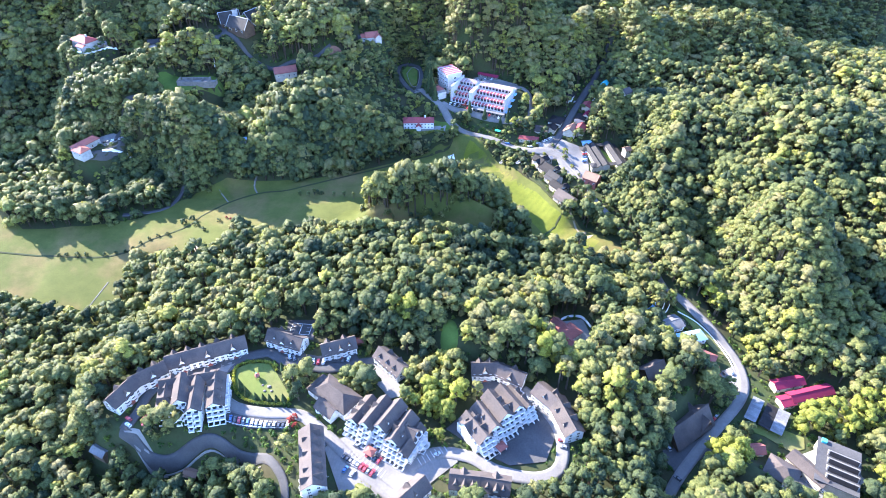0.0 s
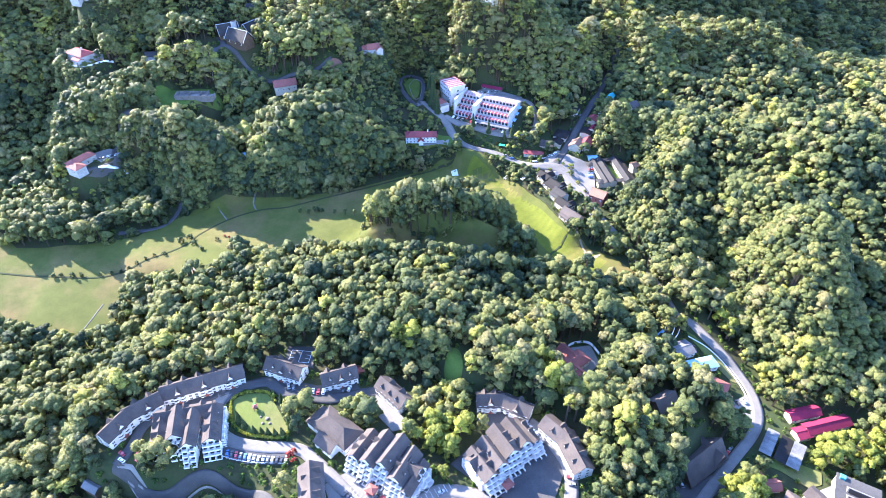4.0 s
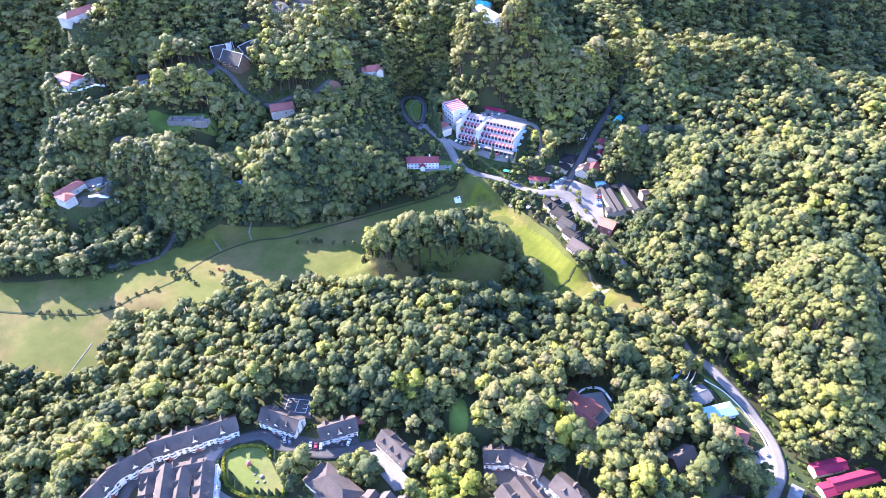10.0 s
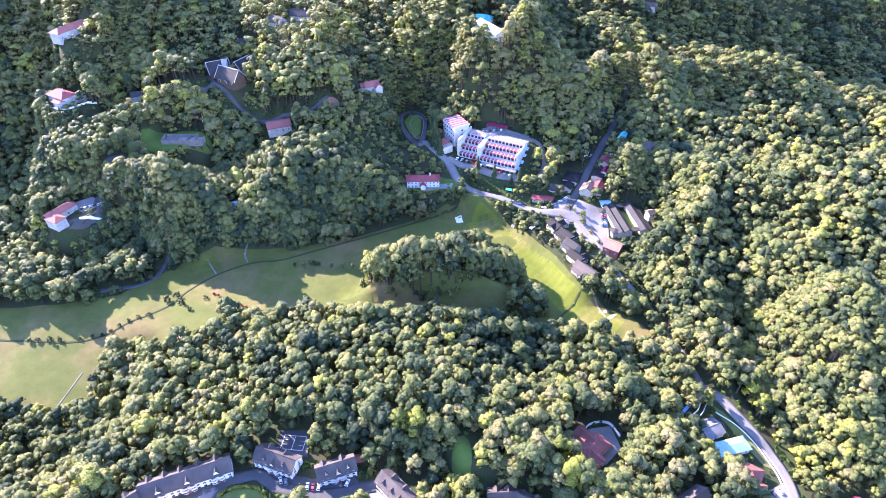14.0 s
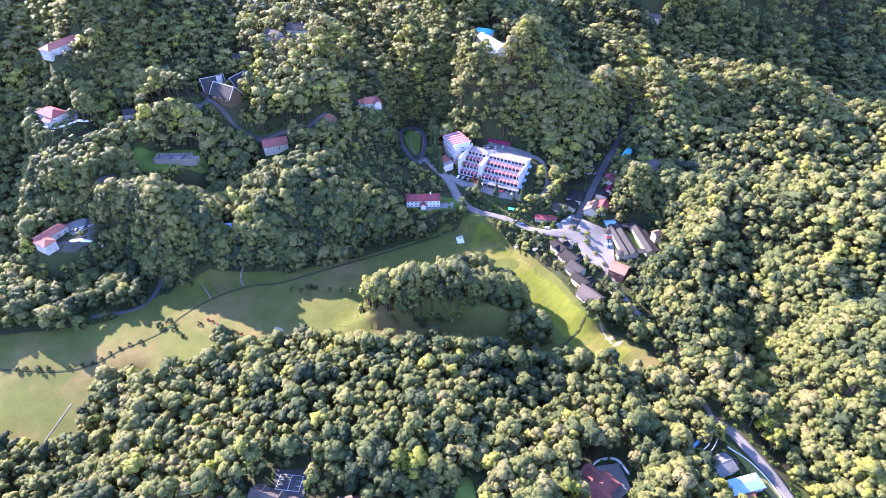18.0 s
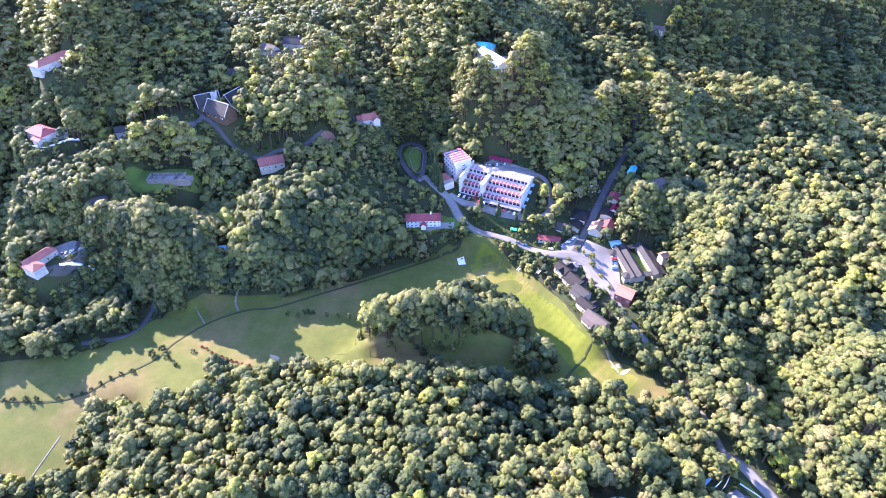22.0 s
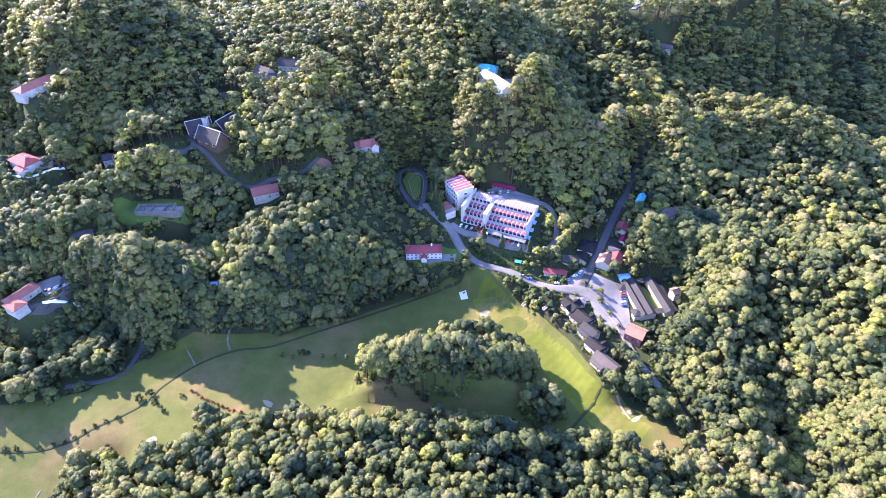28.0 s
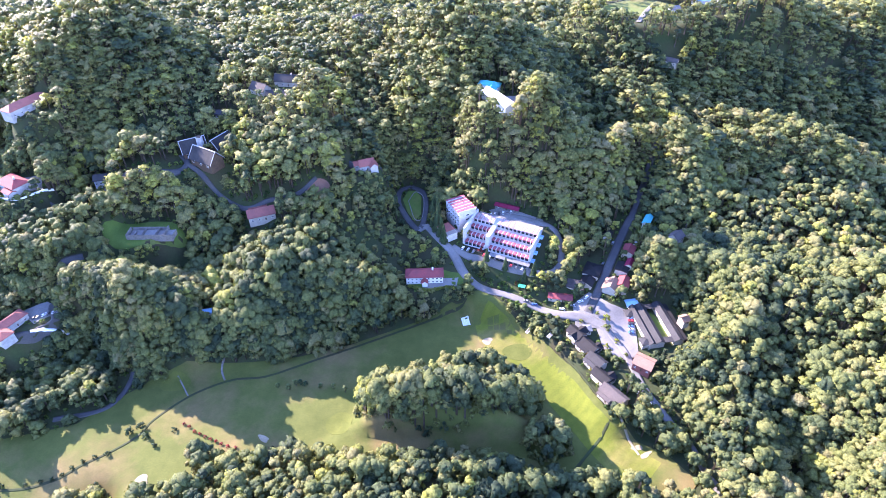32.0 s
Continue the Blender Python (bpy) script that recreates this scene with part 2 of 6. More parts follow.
# levelled ground: from x, y, z to x, y, z, half-width, run-out
LEVEL_VALLEY = [(-390, 430, -5, -365, 330, -23, 40, 20), (-320, 430, -5, -290, 300, -29, 44, 20), (-262, 420, -6, -240, 290, -31, 40, 20), (-205, 400, -9, -100, 408, -2, 32, 24),
                (-90, 432, -1, 20, 472, 1, 22, 30), (-60, 372, 0, 60, 364, -3, 12, 10), (40, 460, 1, 104, 386, -4, 23, 15),
                (105, 374, -4, 140, 362, -5, 12, 14)]
LEVEL_VILLAGE = [(132, 462, 12, 160, 466, 13, 18, 30), (-31, 606, 36, -24, 566, 30, 15, 16), (-20, 560, 29, 28, 500, 18, 5, 14), (28, 500, 18, 95, 476, 13, 7, 14), (95, 476, 13, 120, 455, 12, 26, 16),
                 (110, 492, 17, 168, 596, 44, 9, 26), (122, 446, 10, 146, 378, 3, 6, 14), (90, 456, 10, 107, 402, 5, 10, 12),
                 (-24, 508, 18, -4, 508, 18, 7, 14), (0, 558, 32, 16, 572, 36, 10, 34), (10, 552, 31, 80, 520, 26, 12, 20), (40, 569, 39, 76, 553, 38, 7, 34), (136, 372, -3, 163, 308, -1, 5, 16)]
LEVEL_ESTATE = [(-170, 212, 5, -140, 222, 5, 20, 18), (-140, 222, 5, -60, 238, 6, 26, 20), (-62, 225, 6, -20, 228, 6, 22, 18), (-120, 205, 5, -60, 200, 4, 14, 16),
                (20, 212, 6, 62, 212, 6, 18, 16), (-60, 180, 4, 55, 170, 4, 24, 18), (15, 190, 4, 65, 192, 5, 16, 14), (-94, 262, 6, -78, 262, 6, 9, 12),
                (163, 306, -1, 193, 252, -9, 7, 14), (193, 252, -9, 185, 222, -9, 8, 14), (185, 222, -9, 125, 162, -8, 8, 16), (158, 278, -6, 175, 250, -9, 13, 12),
                (205, 230, -8, 235, 226, -8, 10, 14), (190, 210, -9, 230, 175, -9, 26, 18), (86, 262, 2, 96, 270, 2, 13, 14)]
LEVEL_HEIGHTS = [(-190, 585, 84, -186, 590, 86, 12, 14), (-325, 545, 78, -318, 553, 79, 14, 14), (-228, 526, 56, -224, 528, 57, 15, 12), (-305, 460, 25, -290, 468, 26, 14, 14),
                 (-70, 585, 70, -64, 590, 71, 8, 12), (40, 612, 106, 52, 645, 110, 15, 18), (-165, 660, 107, -140, 665, 108, 16, 14),
                 (-330, 600, 116, -316, 608, 117, 9, 12), (190, 825, 121, 260, 840, 121, 40, 30), (-92, 803, 114, -84, 812, 114, 14, 14)]


def ground_z(x, y):
    """Height of the bare ground; x and y may be arrays."""
    x, y = np.asarray(x, float), np.asarray(y, float)
    z = -9.87 + 11.01 * np.clip((y - 300) / 500, -1, 3) + 5.34 * np.clip(x, -700, 700) / 400
    for gx, gy, h, rx, ry in HILLS_EAST + HILLS_WEST + HILLS_NORTH + HILLS_SOUTH:
        z = z + h * np.exp(-((x - gx) / rx) ** 2 - ((y - gy) / ry) ** 2)
    z = z + 1.2 * np.sin(x * 0.043 + y * 0.021) * np.sin(y * 0.037 - x * 0.013)
    for ax, ay, az, bx, by, bz, r, run in LEVEL_VALLEY + LEVEL_VILLAGE + LEVEL_ESTATE + LEVEL_HEIGHTS:
        dx, dy = bx - ax, by - ay
        k = np.clip(((x - ax) * dx + (y - ay) * dy) / (dx * dx + dy * dy), 0, 1)
        d = np.hypot(x - ax - k * dx, y - ay - k * dy)
        w = np.clip((r + run - d) / run, 0, 1)
        w = w * w * (3 - 2 * w)
        z = z * (1 - w) + (az + k * (bz - az)) * w
    return z


GROUND_X = np.concatenate([np.linspace(-3500, -720, 12), np.arange(-700, 701, 4.5), np.linspace(720, 3500, 12)])
GROUND_Y = np.concatenate([np.linspace(-2500, 40, 12), np.arange(50, 1250, 4.5), np.linspace(1270, 4800, 14)])
GROUND_Z = ground_z(*np.meshgrid(GROUND_X, GROUND_Y))


def on_ground(x, y):
    """Height of the ground's mesh."""
    x, y = np.asarray(x, float), np.asarray(y, float)
    i = np.clip(np.searchsorted(GROUND_X, x) - 1, 0, len(GROUND_X) - 2)
    j = np.clip(np.searchsorted(GROUND_Y, y) - 1, 0, len(GROUND_Y) - 2)
    u = (x - GROUND_X[i]) / (GROUND_X[i + 1] - GROUND_X[i])
    v = (y - GROUND_Y[j]) / (GROUND_Y[j + 1] - GROUND_Y[j])
    return (GROUND_Z[j, i] * (1 - u) + GROUND_Z[j, i + 1] * u) * (1 - v) + (GROUND_Z[j + 1, i] * (1 - u) + GROUND_Z[j + 1, i + 1] * u) * v


def gz(x, y):
    return float(on_ground(x, y))


def mesh_of(name, verts, faces, material=None, smooth=False):
    """One mesh from arrays: faces is an (n, 3) or (n, 4) array of indices."""
    me = bpy.data.meshes.new(name)
    verts, faces = np.asarray(verts, np.float32), np.asarray(faces, np.int32)
    n, k = faces.shape
    me.vertices.add(len(verts))
    me.vertices.foreach_set("co", verts.ravel())
    me.loops.add(n * k)
    me.loops.foreach_set("vertex_index", faces.ravel())
    me.polygons.add(n)
    me.polygons.foreach_set("loop_start", np.arange(0, n * k, k, dtype=np.int32))
    if smooth:
        me.polygons.foreach_set("use_smooth", np.ones(n, bool))
    me.update(calc_edges=True)
    if material:
        me.materials.append(material)
    return me


def build_ground():
    xs, ys = GROUND_X, GROUND_Y
    gx, gy = np.meshgrid(xs, ys)
    z = GROUND_Z
    i = np.arange(len(xs) * len(ys)).reshape(len(ys), len(xs))
    f = np.stack([i[:-1, :-1], i[:-1, 1:], i[1:, 1:], i[1:, :-1]], -1).reshape(-1, 4)
    ob = new("ground", mesh_of("ground", np.stack([gx, gy, z], -1).reshape(-1, 3), f, SOIL, True))
    tagged(ob, "dark forest floor over steep green hills and a valley", "ground", kind="structure")


build_ground()


def bm_mesh(name, bm, material):
    me = bpy.data.meshes.new(name)
    bmesh.ops.recalc_face_normals(bm, faces=bm.faces)
    bm.to_mesh(me)
    bm.free()
    if material:
        me.materials.append(material)
    return me


def part(name, bm, material, parent, label=""):
    ob = new(name, bm_mesh(name, bm, material))
    ob.parent = parent
    return tagged(ob, label)


def thing(name, label, category, m=None, group="", kind=""):
    ob = new(name)
    ob.empty_display_size = 0.5
    if m is not None:
        ob.matrix_world = m
    return tagged(ob, label, category, group, kind)


def sheet(name, corners, material, lift, step=5.0, label="", category="ground", z=None):
    """A patch of surface laid over the ground, with a skirt down into it."""
    bm = bmesh.new()
    face = bm.faces.new([bm.verts.new((x, y, 0)) for x, y in corners])
    xs, ys = [c[0] for c in corners], [c[1] for c in corners]
    for axis, lo, hi, lines in ((0, min(xs), max(xs), GROUND_X), (1, min(ys), max(ys), GROUND_Y)):
        for at in lines[(lines > lo + 0.01) & (lines < hi - 0.01)]:
            co, no = Vector((0, 0, 0)), Vector((0, 0, 0))
            co[axis], no[axis] = at, 1
            bmesh.ops.bisect_plane(bm, geom=bm.verts[:] + bm.edges[:] + bm.faces[:], plane_co=co, plane_no=no, dist=0.001)
    bmesh.ops.triangulate(bm, faces=[f for f in bm.faces if len(f.verts) > 4])
    vs = bm.verts[:]
    zs = on_ground(np.array([v.co.x for v in vs]), np.array([v.co.y for v in vs])) if z is None else np.full(len(vs), z)
    for v, h in zip(vs, zs):
        v.co.z = h + lift
    for f in bm.faces:
        f.smooth = True
    rim = [e for e in bm.edges if e.is_boundary]
    for e in rim:
        e.smooth = False
    made = bmesh.ops.extrude_edge_only(bm, edges=rim)["geom"]
    for v in made:
        if isinstance(v, bmesh.types.BMVert):
            v.co.z -= lift + 0.6
    ob = new(name, bm_mesh(name, bm, material))
    return tagged(ob, label, category, kind="structure")


def spline(points, step):
    """Points along a smooth line through the given ones."""
    p = [Vector(q) for q in points]
    p = [p[0] * 2 - p[1]] + p + [p[-1] * 2 - p[-2]]
    out = []
    for a, b, c, d in zip(p, p[1:], p[2:], p[3:]):
        n = max(1, round((c - b).length / step))
        for k in range(n):
            s = k / n
            out.append(0.5 * (2 * b + (c - a) * s + (2 * a - 5 * b + 4 * c - d) * s * s + (3 * b - a - 3 * c + d) * s ** 3))
    return out + [p[-2]]


def ribbon(name, points, width, material, lift, label="", category="road", step=3.0, depth=0.6, kind="structure", across=4, drape=True):
    """A strip of road, path, ditch or wall along a line, draped over the ground."""
    line = spline([(*q, 0) if len(q) == 2 else q for q in points], step)
    verts, faces = [], []
    cols = across + 3
    for k, q in enumerate(line):
        d = line[min(k + 1, len(line) - 1)] - line[max(k - 1, 0)]
        n = Vector((-d.y, d.x, 0)).normalized()
        row = [q + n * width * (s / across - 0.5) for s in range(across + 1)]
        for j, w in enumerate(row):
            h = (gz(w.x, w.y) if drape else w.z) + lift
            if j == 0:
                verts.append((w.x, w.y, h - depth))
            verts.append((w.x, w.y, h))
            if j == across:
                verts.append((w.x, w.y, h - depth))
    for k in range(len(line) - 1):
        for j in range(cols - 1):
            a = k * cols + j
            faces.append((a, a + cols, a + cols + 1, a + 1))
    ob = new(name, mesh_of(name, verts, faces, material))
    return tagged(ob, label, category, kind=kind)


# ---- golf course ----
GOLF_NORTH = [(-422, 422), (-378, 420), (-338, 388), (-287, 391), (-245, 401), (-227, 420), (-210, 434), (-183, 443), (-120, 446), (-73, 460), (-32, 478), (3, 495),
              (24, 498), (42, 487), (56, 470), (71, 452), (85, 431), (94, 412), (102, 397), (118, 381), (133, 371), (146, 353)]
GOLF_SOUTH = [(140, 347), (117, 350), (81, 347), (56, 352), (34, 362), (-10, 352), (-59, 358), (-111, 360), (-163, 352), (-191, 343), (-218, 340), (-222, 317), (-255, 304), (-326, 322), (-411, 343), (-451, 388)]
GOLF = GOLF_NORTH + GOLF_SOUTH
sheet("fairway", GOLF, FAIRWAY, 0.45, 6.0, "sunlit mown golf fairway with dry patches", "fairway")


STRIP_EDGE = [(30, 489), (44, 479), (58, 462), (72, 444), (84, 424), (93, 404), (101, 391), (114, 378), (128, 366), (118, 356), (98, 356), (86, 374), (76, 392), (66, 408), (62, 424), (48, 440), (34, 448), (22, 462), (20, 478)]
sheet("fairway", STRIP_EDGE, SUNLIT_STRIP, 0.53, 5.0, "bright yellow-green fairway strip with mowing stripes", "fairway")


def blob(cx, cy, rx, ry, turn=0, n=26, wobble=0.08, seed=1):
    rr = random.Random(seed)
    a0, a1 = rr.random() * 6, rr.random() * 6
    out = []
    for k in range(n):
        a = k / n * math.tau
        s = 1 + wobble * math.sin(2 * a + a0) + wobble * 0.6 * math.sin(3 * a + a1)
        u, v = rx * s * math.cos(a), ry * s * math.sin(a)
        c, d = math.cos(radians(turn)), math.sin(radians(turn))
        out.append((cx + u * c - v * d, cy + u * d + v * c))
    return out


for k, (cx, cy, rx, ry, turn) in enumerate([(-71, 394, 9, 8, 0), (49, 452, 10, 8, 0), (-244, 307, 12, 8, 10), (-190, 432, 10, 7, 0)]):
    sheet("putting_green", blob(cx, cy, rx, ry, turn, seed=k), GREEN, 0.62, 5.0, "smooth pale putting green on the golf course", "putting green")
for k, (cx, cy, rx, ry, turn) in enumerate([(-187, 358, 6, 4, 30), (116, 377, 3.2, 2.0, 0), (120, 372, 4.5, 1.4, 20), (28, 462, 4, 3, 0), (-118, 385, 5, 1.6, -30)]):
    sheet("bunker", blob(cx, cy, rx, ry, turn, 20, 0.22, seed=20 + k), SAND, 0.62, 4.0, "worn patch of bare pale sand in the fairway", "bunker")
sheet("tee_mat", [(9.5, 485.5), (15, 486.5), (16.5, 478.5), (11, 477.5)], PAINT_WHITE, 0.75, 3.0, "square white mat lying on the fairway", "mat")
ribbon("drain", [(14, 496), (-6, 487), (-64, 460), (-94, 447), (-124, 434), (-150, 433), (-175, 422), (-195, 403), (-201, 391), (-221, 375), (-245, 365), (-273, 359), (-344, 363)],
       1.7, SOIL, 0.62, "dark stone-lined drainage ditch crossing the fairway", "drain")
ribbon("drain", [(101, 392), (93, 382), (80, 368), (62, 348)], 1.8, SOIL, 0.62, "dark stone-lined drainage ditch crossing the fairway", "drain")
ribbon("drain", [(34, 494), (57, 470), (72, 452), (86, 431), (99, 404)], 1.2, SOIL, 0.62, "dark stone-lined drainage ditch along the fairway edge", "drain")
ribbon("cart_path", [(-156, 433), (-160, 441), (-158, 447)], 1.3, STONE, 0.64, "narrow concrete cart path across the grass", "path")
ribbon("cart_path", [(-178, 421), (-186, 432), (-190, 437)], 1.0, STONE, 0.64, "narrow concrete cart path across the grass", "path")
ribbon("cart_path", [(-249, 336), (-253, 321), (-257, 306)], 0.7, STONE, 0.64, "narrow concrete cart path across the grass", "path")
ribbon("cart_path", [(108, 392), (113, 380), (116, 372)], 1.6, SAND, 0.64, "worn sandy path across the grass", "path")

# ---- roads ----
ROADS = [  # line, width, surface, label
    ([(-24, 556), (-17, 561), (-8, 547), (5, 528), (16, 510), (28, 499), (44, 494), (60, 486), (78, 478), (98, 473), (112, 464)], 6.5, PALE_ROAD, "grey two-lane road curving past the hotel"),
    ([(-31, 614), (-40, 608), (-42, 594), (-36, 578), (-24, 556)], 4.6, ASPHALT, "dark asphalt loop road round a small garden"),
    ([(-24, 556), (-20, 566), (-18, 590), (-21, 606), (-31, 614)], 4.6, ASPHALT, "dark asphalt loop road round a small garden"),
    ([(-42, 594), (-58, 594), (-80, 592)], 4.5, ASPHALT, "dark asphalt lane into the trees"),
    ([(102, 476), (112, 494), (126, 520), (141, 548), (152, 566)], 6.5, ASPHALT, "shaded asphalt road climbing through the village"),
    ([(152, 566), (158, 578), (170, 602), (190, 640)], 5.0, ASPHALT, "narrow asphalt road under overhanging trees"),
    ([(112, 464), (121, 446), (125, 428), (129, 411), (138, 391)],
     5.0, PALE_ROAD, "pale concrete lane behind the shophouses"),
    ([(163, 307), (171, 301), (179, 288), (188, 271), (193, 255), (193, 241), (190, 230), (182, 219), (167, 205), (152, 191), (134, 173), (123, 160)],
     6.0, PALE_ROAD, "pale concrete lane winding down the valley"),
    ([(138, 391), (147, 377), (154, 352), (160, 328), (163, 307)], 4.0, PALE_ROAD, "pale concrete lane under overhanging trees"),
    ([(4, 536), (14, 528), (32, 521), (52, 514), (72, 508), (83, 512), (89, 526), (89, 541), (82, 552), (68, 560), (52, 566)], 5.0, PALE_ROAD, "pale concrete drive round the hotel"),
    ([(-137, 231), (-125, 237), (-113, 241), (-100, 244), (-91, 238), (-77, 234), (-61, 232), (-46, 235), (-36, 237)], 7, ASPHALT, "grey asphalt estate road between apartment blocks"),
    ([(-122, 238), (-126, 228), (-125, 219), (-118, 208), (-106, 203), (-92, 201), (-80, 201), (-71, 199), (-60, 190), (-49, 180), (-36, 167), (-23, 156), (-8, 146)], 7, PALE_ROAD, "sunlit pale estate road along the apartment blocks"),
    ([(-170, 190), (-162, 187), (-156, 183), (-145, 182), (-130, 185), (-118, 186), (-106, 181), (-88, 175), (-78, 166), (-73, 155), (-74, 140)], 4.4, ASPHALT, "dark winding lane below the apartment blocks"),
    ([(-12, 168), (2, 177), (20, 175), (34, 167), (54, 163), (66, 168), (70, 180), (69, 193), (61, 208), (52, 217)], 7, PALE_ROAD, "pale estate road round an apartment block"),
    ([(-168, 190), (-164, 200), (-163, 212), (-157, 221), (-147, 228), (-137, 231)], 6, ASPHALT, "grey estate road beside apartment blocks"),
    ([(-300, 446), (-285, 452), (-276, 462), (-284, 476), (-276, 490), (-262, 498)], 4.5, ASPHALT, "dark lane bending up through the trees"),
    ([(-222, 440), (-226, 420), (-236, 410), (-262, 404)], 3.5, ASPHALT, "dark lane along the edge of the woods"),
    ([(-300, 540), (-270, 552), (-240, 560), (-215, 566), (-205, 576), (-212, 586)], 4.5, ASPHALT, "dark lane winding between hillside houses"),
    ([(-205, 576), (-190, 566), (-160, 552), (-140, 556), (-118, 560), (-104, 572)], 2.8, ASPHALT, "narrow dark lane between the trees"),
    ([(200, 792), (210, 812), (218, 828), (232, 850)], 5, PALE_ROAD, "pale drive beside the hilltop meadow"),
]
for line, width, surface, label in ROADS:
    ribbon("road", line, width, surface, 0.75, label)
PAVED = [  # corners, surface, label
    ([(92, 484), (106, 496), (120, 484), (136, 478), (131, 440), (118, 436), (108, 446), (106, 464), (92, 466)], PALE_ROAD, "sunlit paved village square with parked cars"),
    ([(-162, 224), (-140, 234), (-118, 244), (-114, 238), (-126, 222), (-158, 214)], ASPHALT, "grey asphalt forecourt of the apartment blocks"),
    ([(-115, 203), (-104, 200), (-78, 198), (-77, 191), (-101, 191), (-116, 196)], ASPHALT, "asphalt parking strip with a row of cars"),
    ([(-170, 192), (-156, 178), (-147, 178), (-160, 191)], CONCRETE, "sunlit concrete parking terrace"),
    ([(-52, 184), (-40, 190), (-12, 171), (12, 181), (14, 172), (-12, 150), (-46, 156), (-57, 180)], PALE_ROAD, "sunlit concrete car park in the estate"),
    ([(8, 192), (26, 178), (41, 170), (60, 172), (70, 193), (61, 211), (52, 220), (40, 214), (20, 204)], ASPHALT, "stained grey forecourt of an apartment block"),
    ([(-40, 239), (-24, 226), (-13, 213), (-24, 211), (-44, 233)], CONCRETE, "bleached concrete yard behind an apartment block"),
    ([(23, 226), (55, 219), (45, 212), (23, 216)], ASPHALT, "grey forecourt of a bent apartment block"),
    ([(-94, 271), (-77, 271), (-75, 254), (-93, 259)], ASPHALT, "dark asphalt ball court with white lines"),
    ([(-92, 246), (-70, 241), (-48, 245), (-44, 237), (-76, 235), (-92, 239)], ASPHALT, "asphalt parking strip before apartment blocks"),
    ([(74, 253), (85, 275), (98, 277), (101, 262), (90, 252)], CONCRETE, "pale concrete forecourt of the villa"),
    ([(170, 238), (191, 248), (189, 230), (176, 232)], CONCRETE, "pale concrete parking yard beside the lane"),
    ([(195, 182), (225, 193), (232, 170), (206, 156), (180, 160)], CONCRETE, "grey concrete service yard"),
    ([(126, 184), (150, 194), (165, 207), (160, 190), (132, 172)], ASPHALT, "shaded asphalt yard beside the timber hall"),
    ([(-18, 512), (8, 512), (6, 502), (-18, 500)], CONCRETE, "pale gravel forecourt of the long house"),
    ([(35, 573), (46, 578), (78, 561), (79, 551), (62, 555), (42, 563)], CONCRETE, "pale concrete car park behind the hotel"),
    ([(-304, 470), (-290, 480), (-276, 472), (-288, 458)], CONCRETE, "concrete forecourt of the red-roofed house"),
    ([(-338, 560), (-316, 566), (-306, 548), (-326, 540)], CONCRETE, "grey concrete forecourt of the hillside villa"),
    ([(36, 640), (60, 640), (62, 622), (44, 620)], CONCRETE, "pale terrace round the hilltop hall"),
]
for corners, surface, label in PAVED:
    sheet("pavement", corners, surface, 0.6, 4.0, label, "pavement")
LAWNS = [
    ([(-118, 231), (-111, 236), (-99, 236), (-93, 229), (-81, 212), (-85, 207), (-105, 209), (-114, 217)], LAWN, "small fenced estate lawn with a hedge"),
    ([(166, 296), (171, 292), (183, 272), (188, 256), (184, 258), (176, 272)], LAWN, "bright grass verge beside the lane"),
    ([(177, 203), (184, 205), (200, 202), (211, 196), (208, 189), (200, 187), (189, 197)], LAWN, "bright grass slope beside the service yard"),
    (blob(215, 838, 45, 26, 12, seed=5), LAWN, "bright hilltop meadow among the trees"),
    ([(-38, 596), (-34, 607), (-27, 607), (-22, 600), (-22, 578), (-27, 570), (-33, 580)], ROUGH, "small garden island inside the loop road"),
    (blob(-228, 522, 26, 14, 10, seed=7), ROUGH, "grassy clearing round a ruined building"),
    (blob(-160, 652, 16, 8, 0, seed=9), LAWN, "garden lawn beside hillside houses"),
    ([(-24, 512), (-14, 524), (8, 516), (14, 506), (30, 497), (44, 491), (26, 505), (-8, 502), (-26, 498)], ROUGH, "rough grass bank at the edge of the fairway"),
    (blob(-88, 806, 18, 10, 0, seed=11), LAWN, "small lawn in a clearing on the ridge"),
    (blob(10, 247, 5, 11, 0, seed=13), ROUGH, "grassy hollow between the trees"),
    (blob(-102, 566, 9, 6, 0, seed=14), EARTH, "bare red earth clearing in the woods"),
]
for corners, surface, label in LAWNS:
    sheet("lawn", corners, surface, 0.4, 5.0, label, "lawn")

# ---- buildings: helpers ----
KEEP_OUT = []  # (x, y, half-length, half-width, turn) of plots where no tree stands


def quad_box(bm, x0, x1, y0, y1, z0, z1):
    v = [bm.verts.new((x, y, z)) for z in (z0, z1) for x, y in ((x0, y0), (x1, y0), (x1, y1), (x0, y1))]
    for f in ((3, 2, 1, 0), (4, 5, 6, 7), (0, 1, 5, 4), (1, 2, 6, 5), (2, 3, 7, 6), (3, 0, 4, 7)):
        bm.faces.new([v[i] for i in f])


def box_bm(*spans):
    bm = bmesh.new()
    for s in spans:
        quad_box(bm, *s)
    return bm


def extrude_profile(bm, profile, x0, x1):
    """A solid with the (y, z) profile, from x0 to x1."""
    a = [bm.verts.new((x0, y, z)) for y, z in profile]
    b = [bm.verts.new((x1, y, z)) for y, z in profile]
    bm.faces.new(a)
    bm.faces.new(b[::-1])
    n = len(profile)
    for i in range(n):
        bm.faces.new((a[i], b[i], b[(i + 1) % n], a[(i + 1) % n]))


def gable_walls(length, width, z0, eave, ridge):
    bm = bmesh.new()
    h = width / 2
    extrude_profile(bm, [(-h, z0), (h, z0), (h, eave), (0, ridge - 0.15), (-h, eave)], -length / 2, length / 2)
    return bm


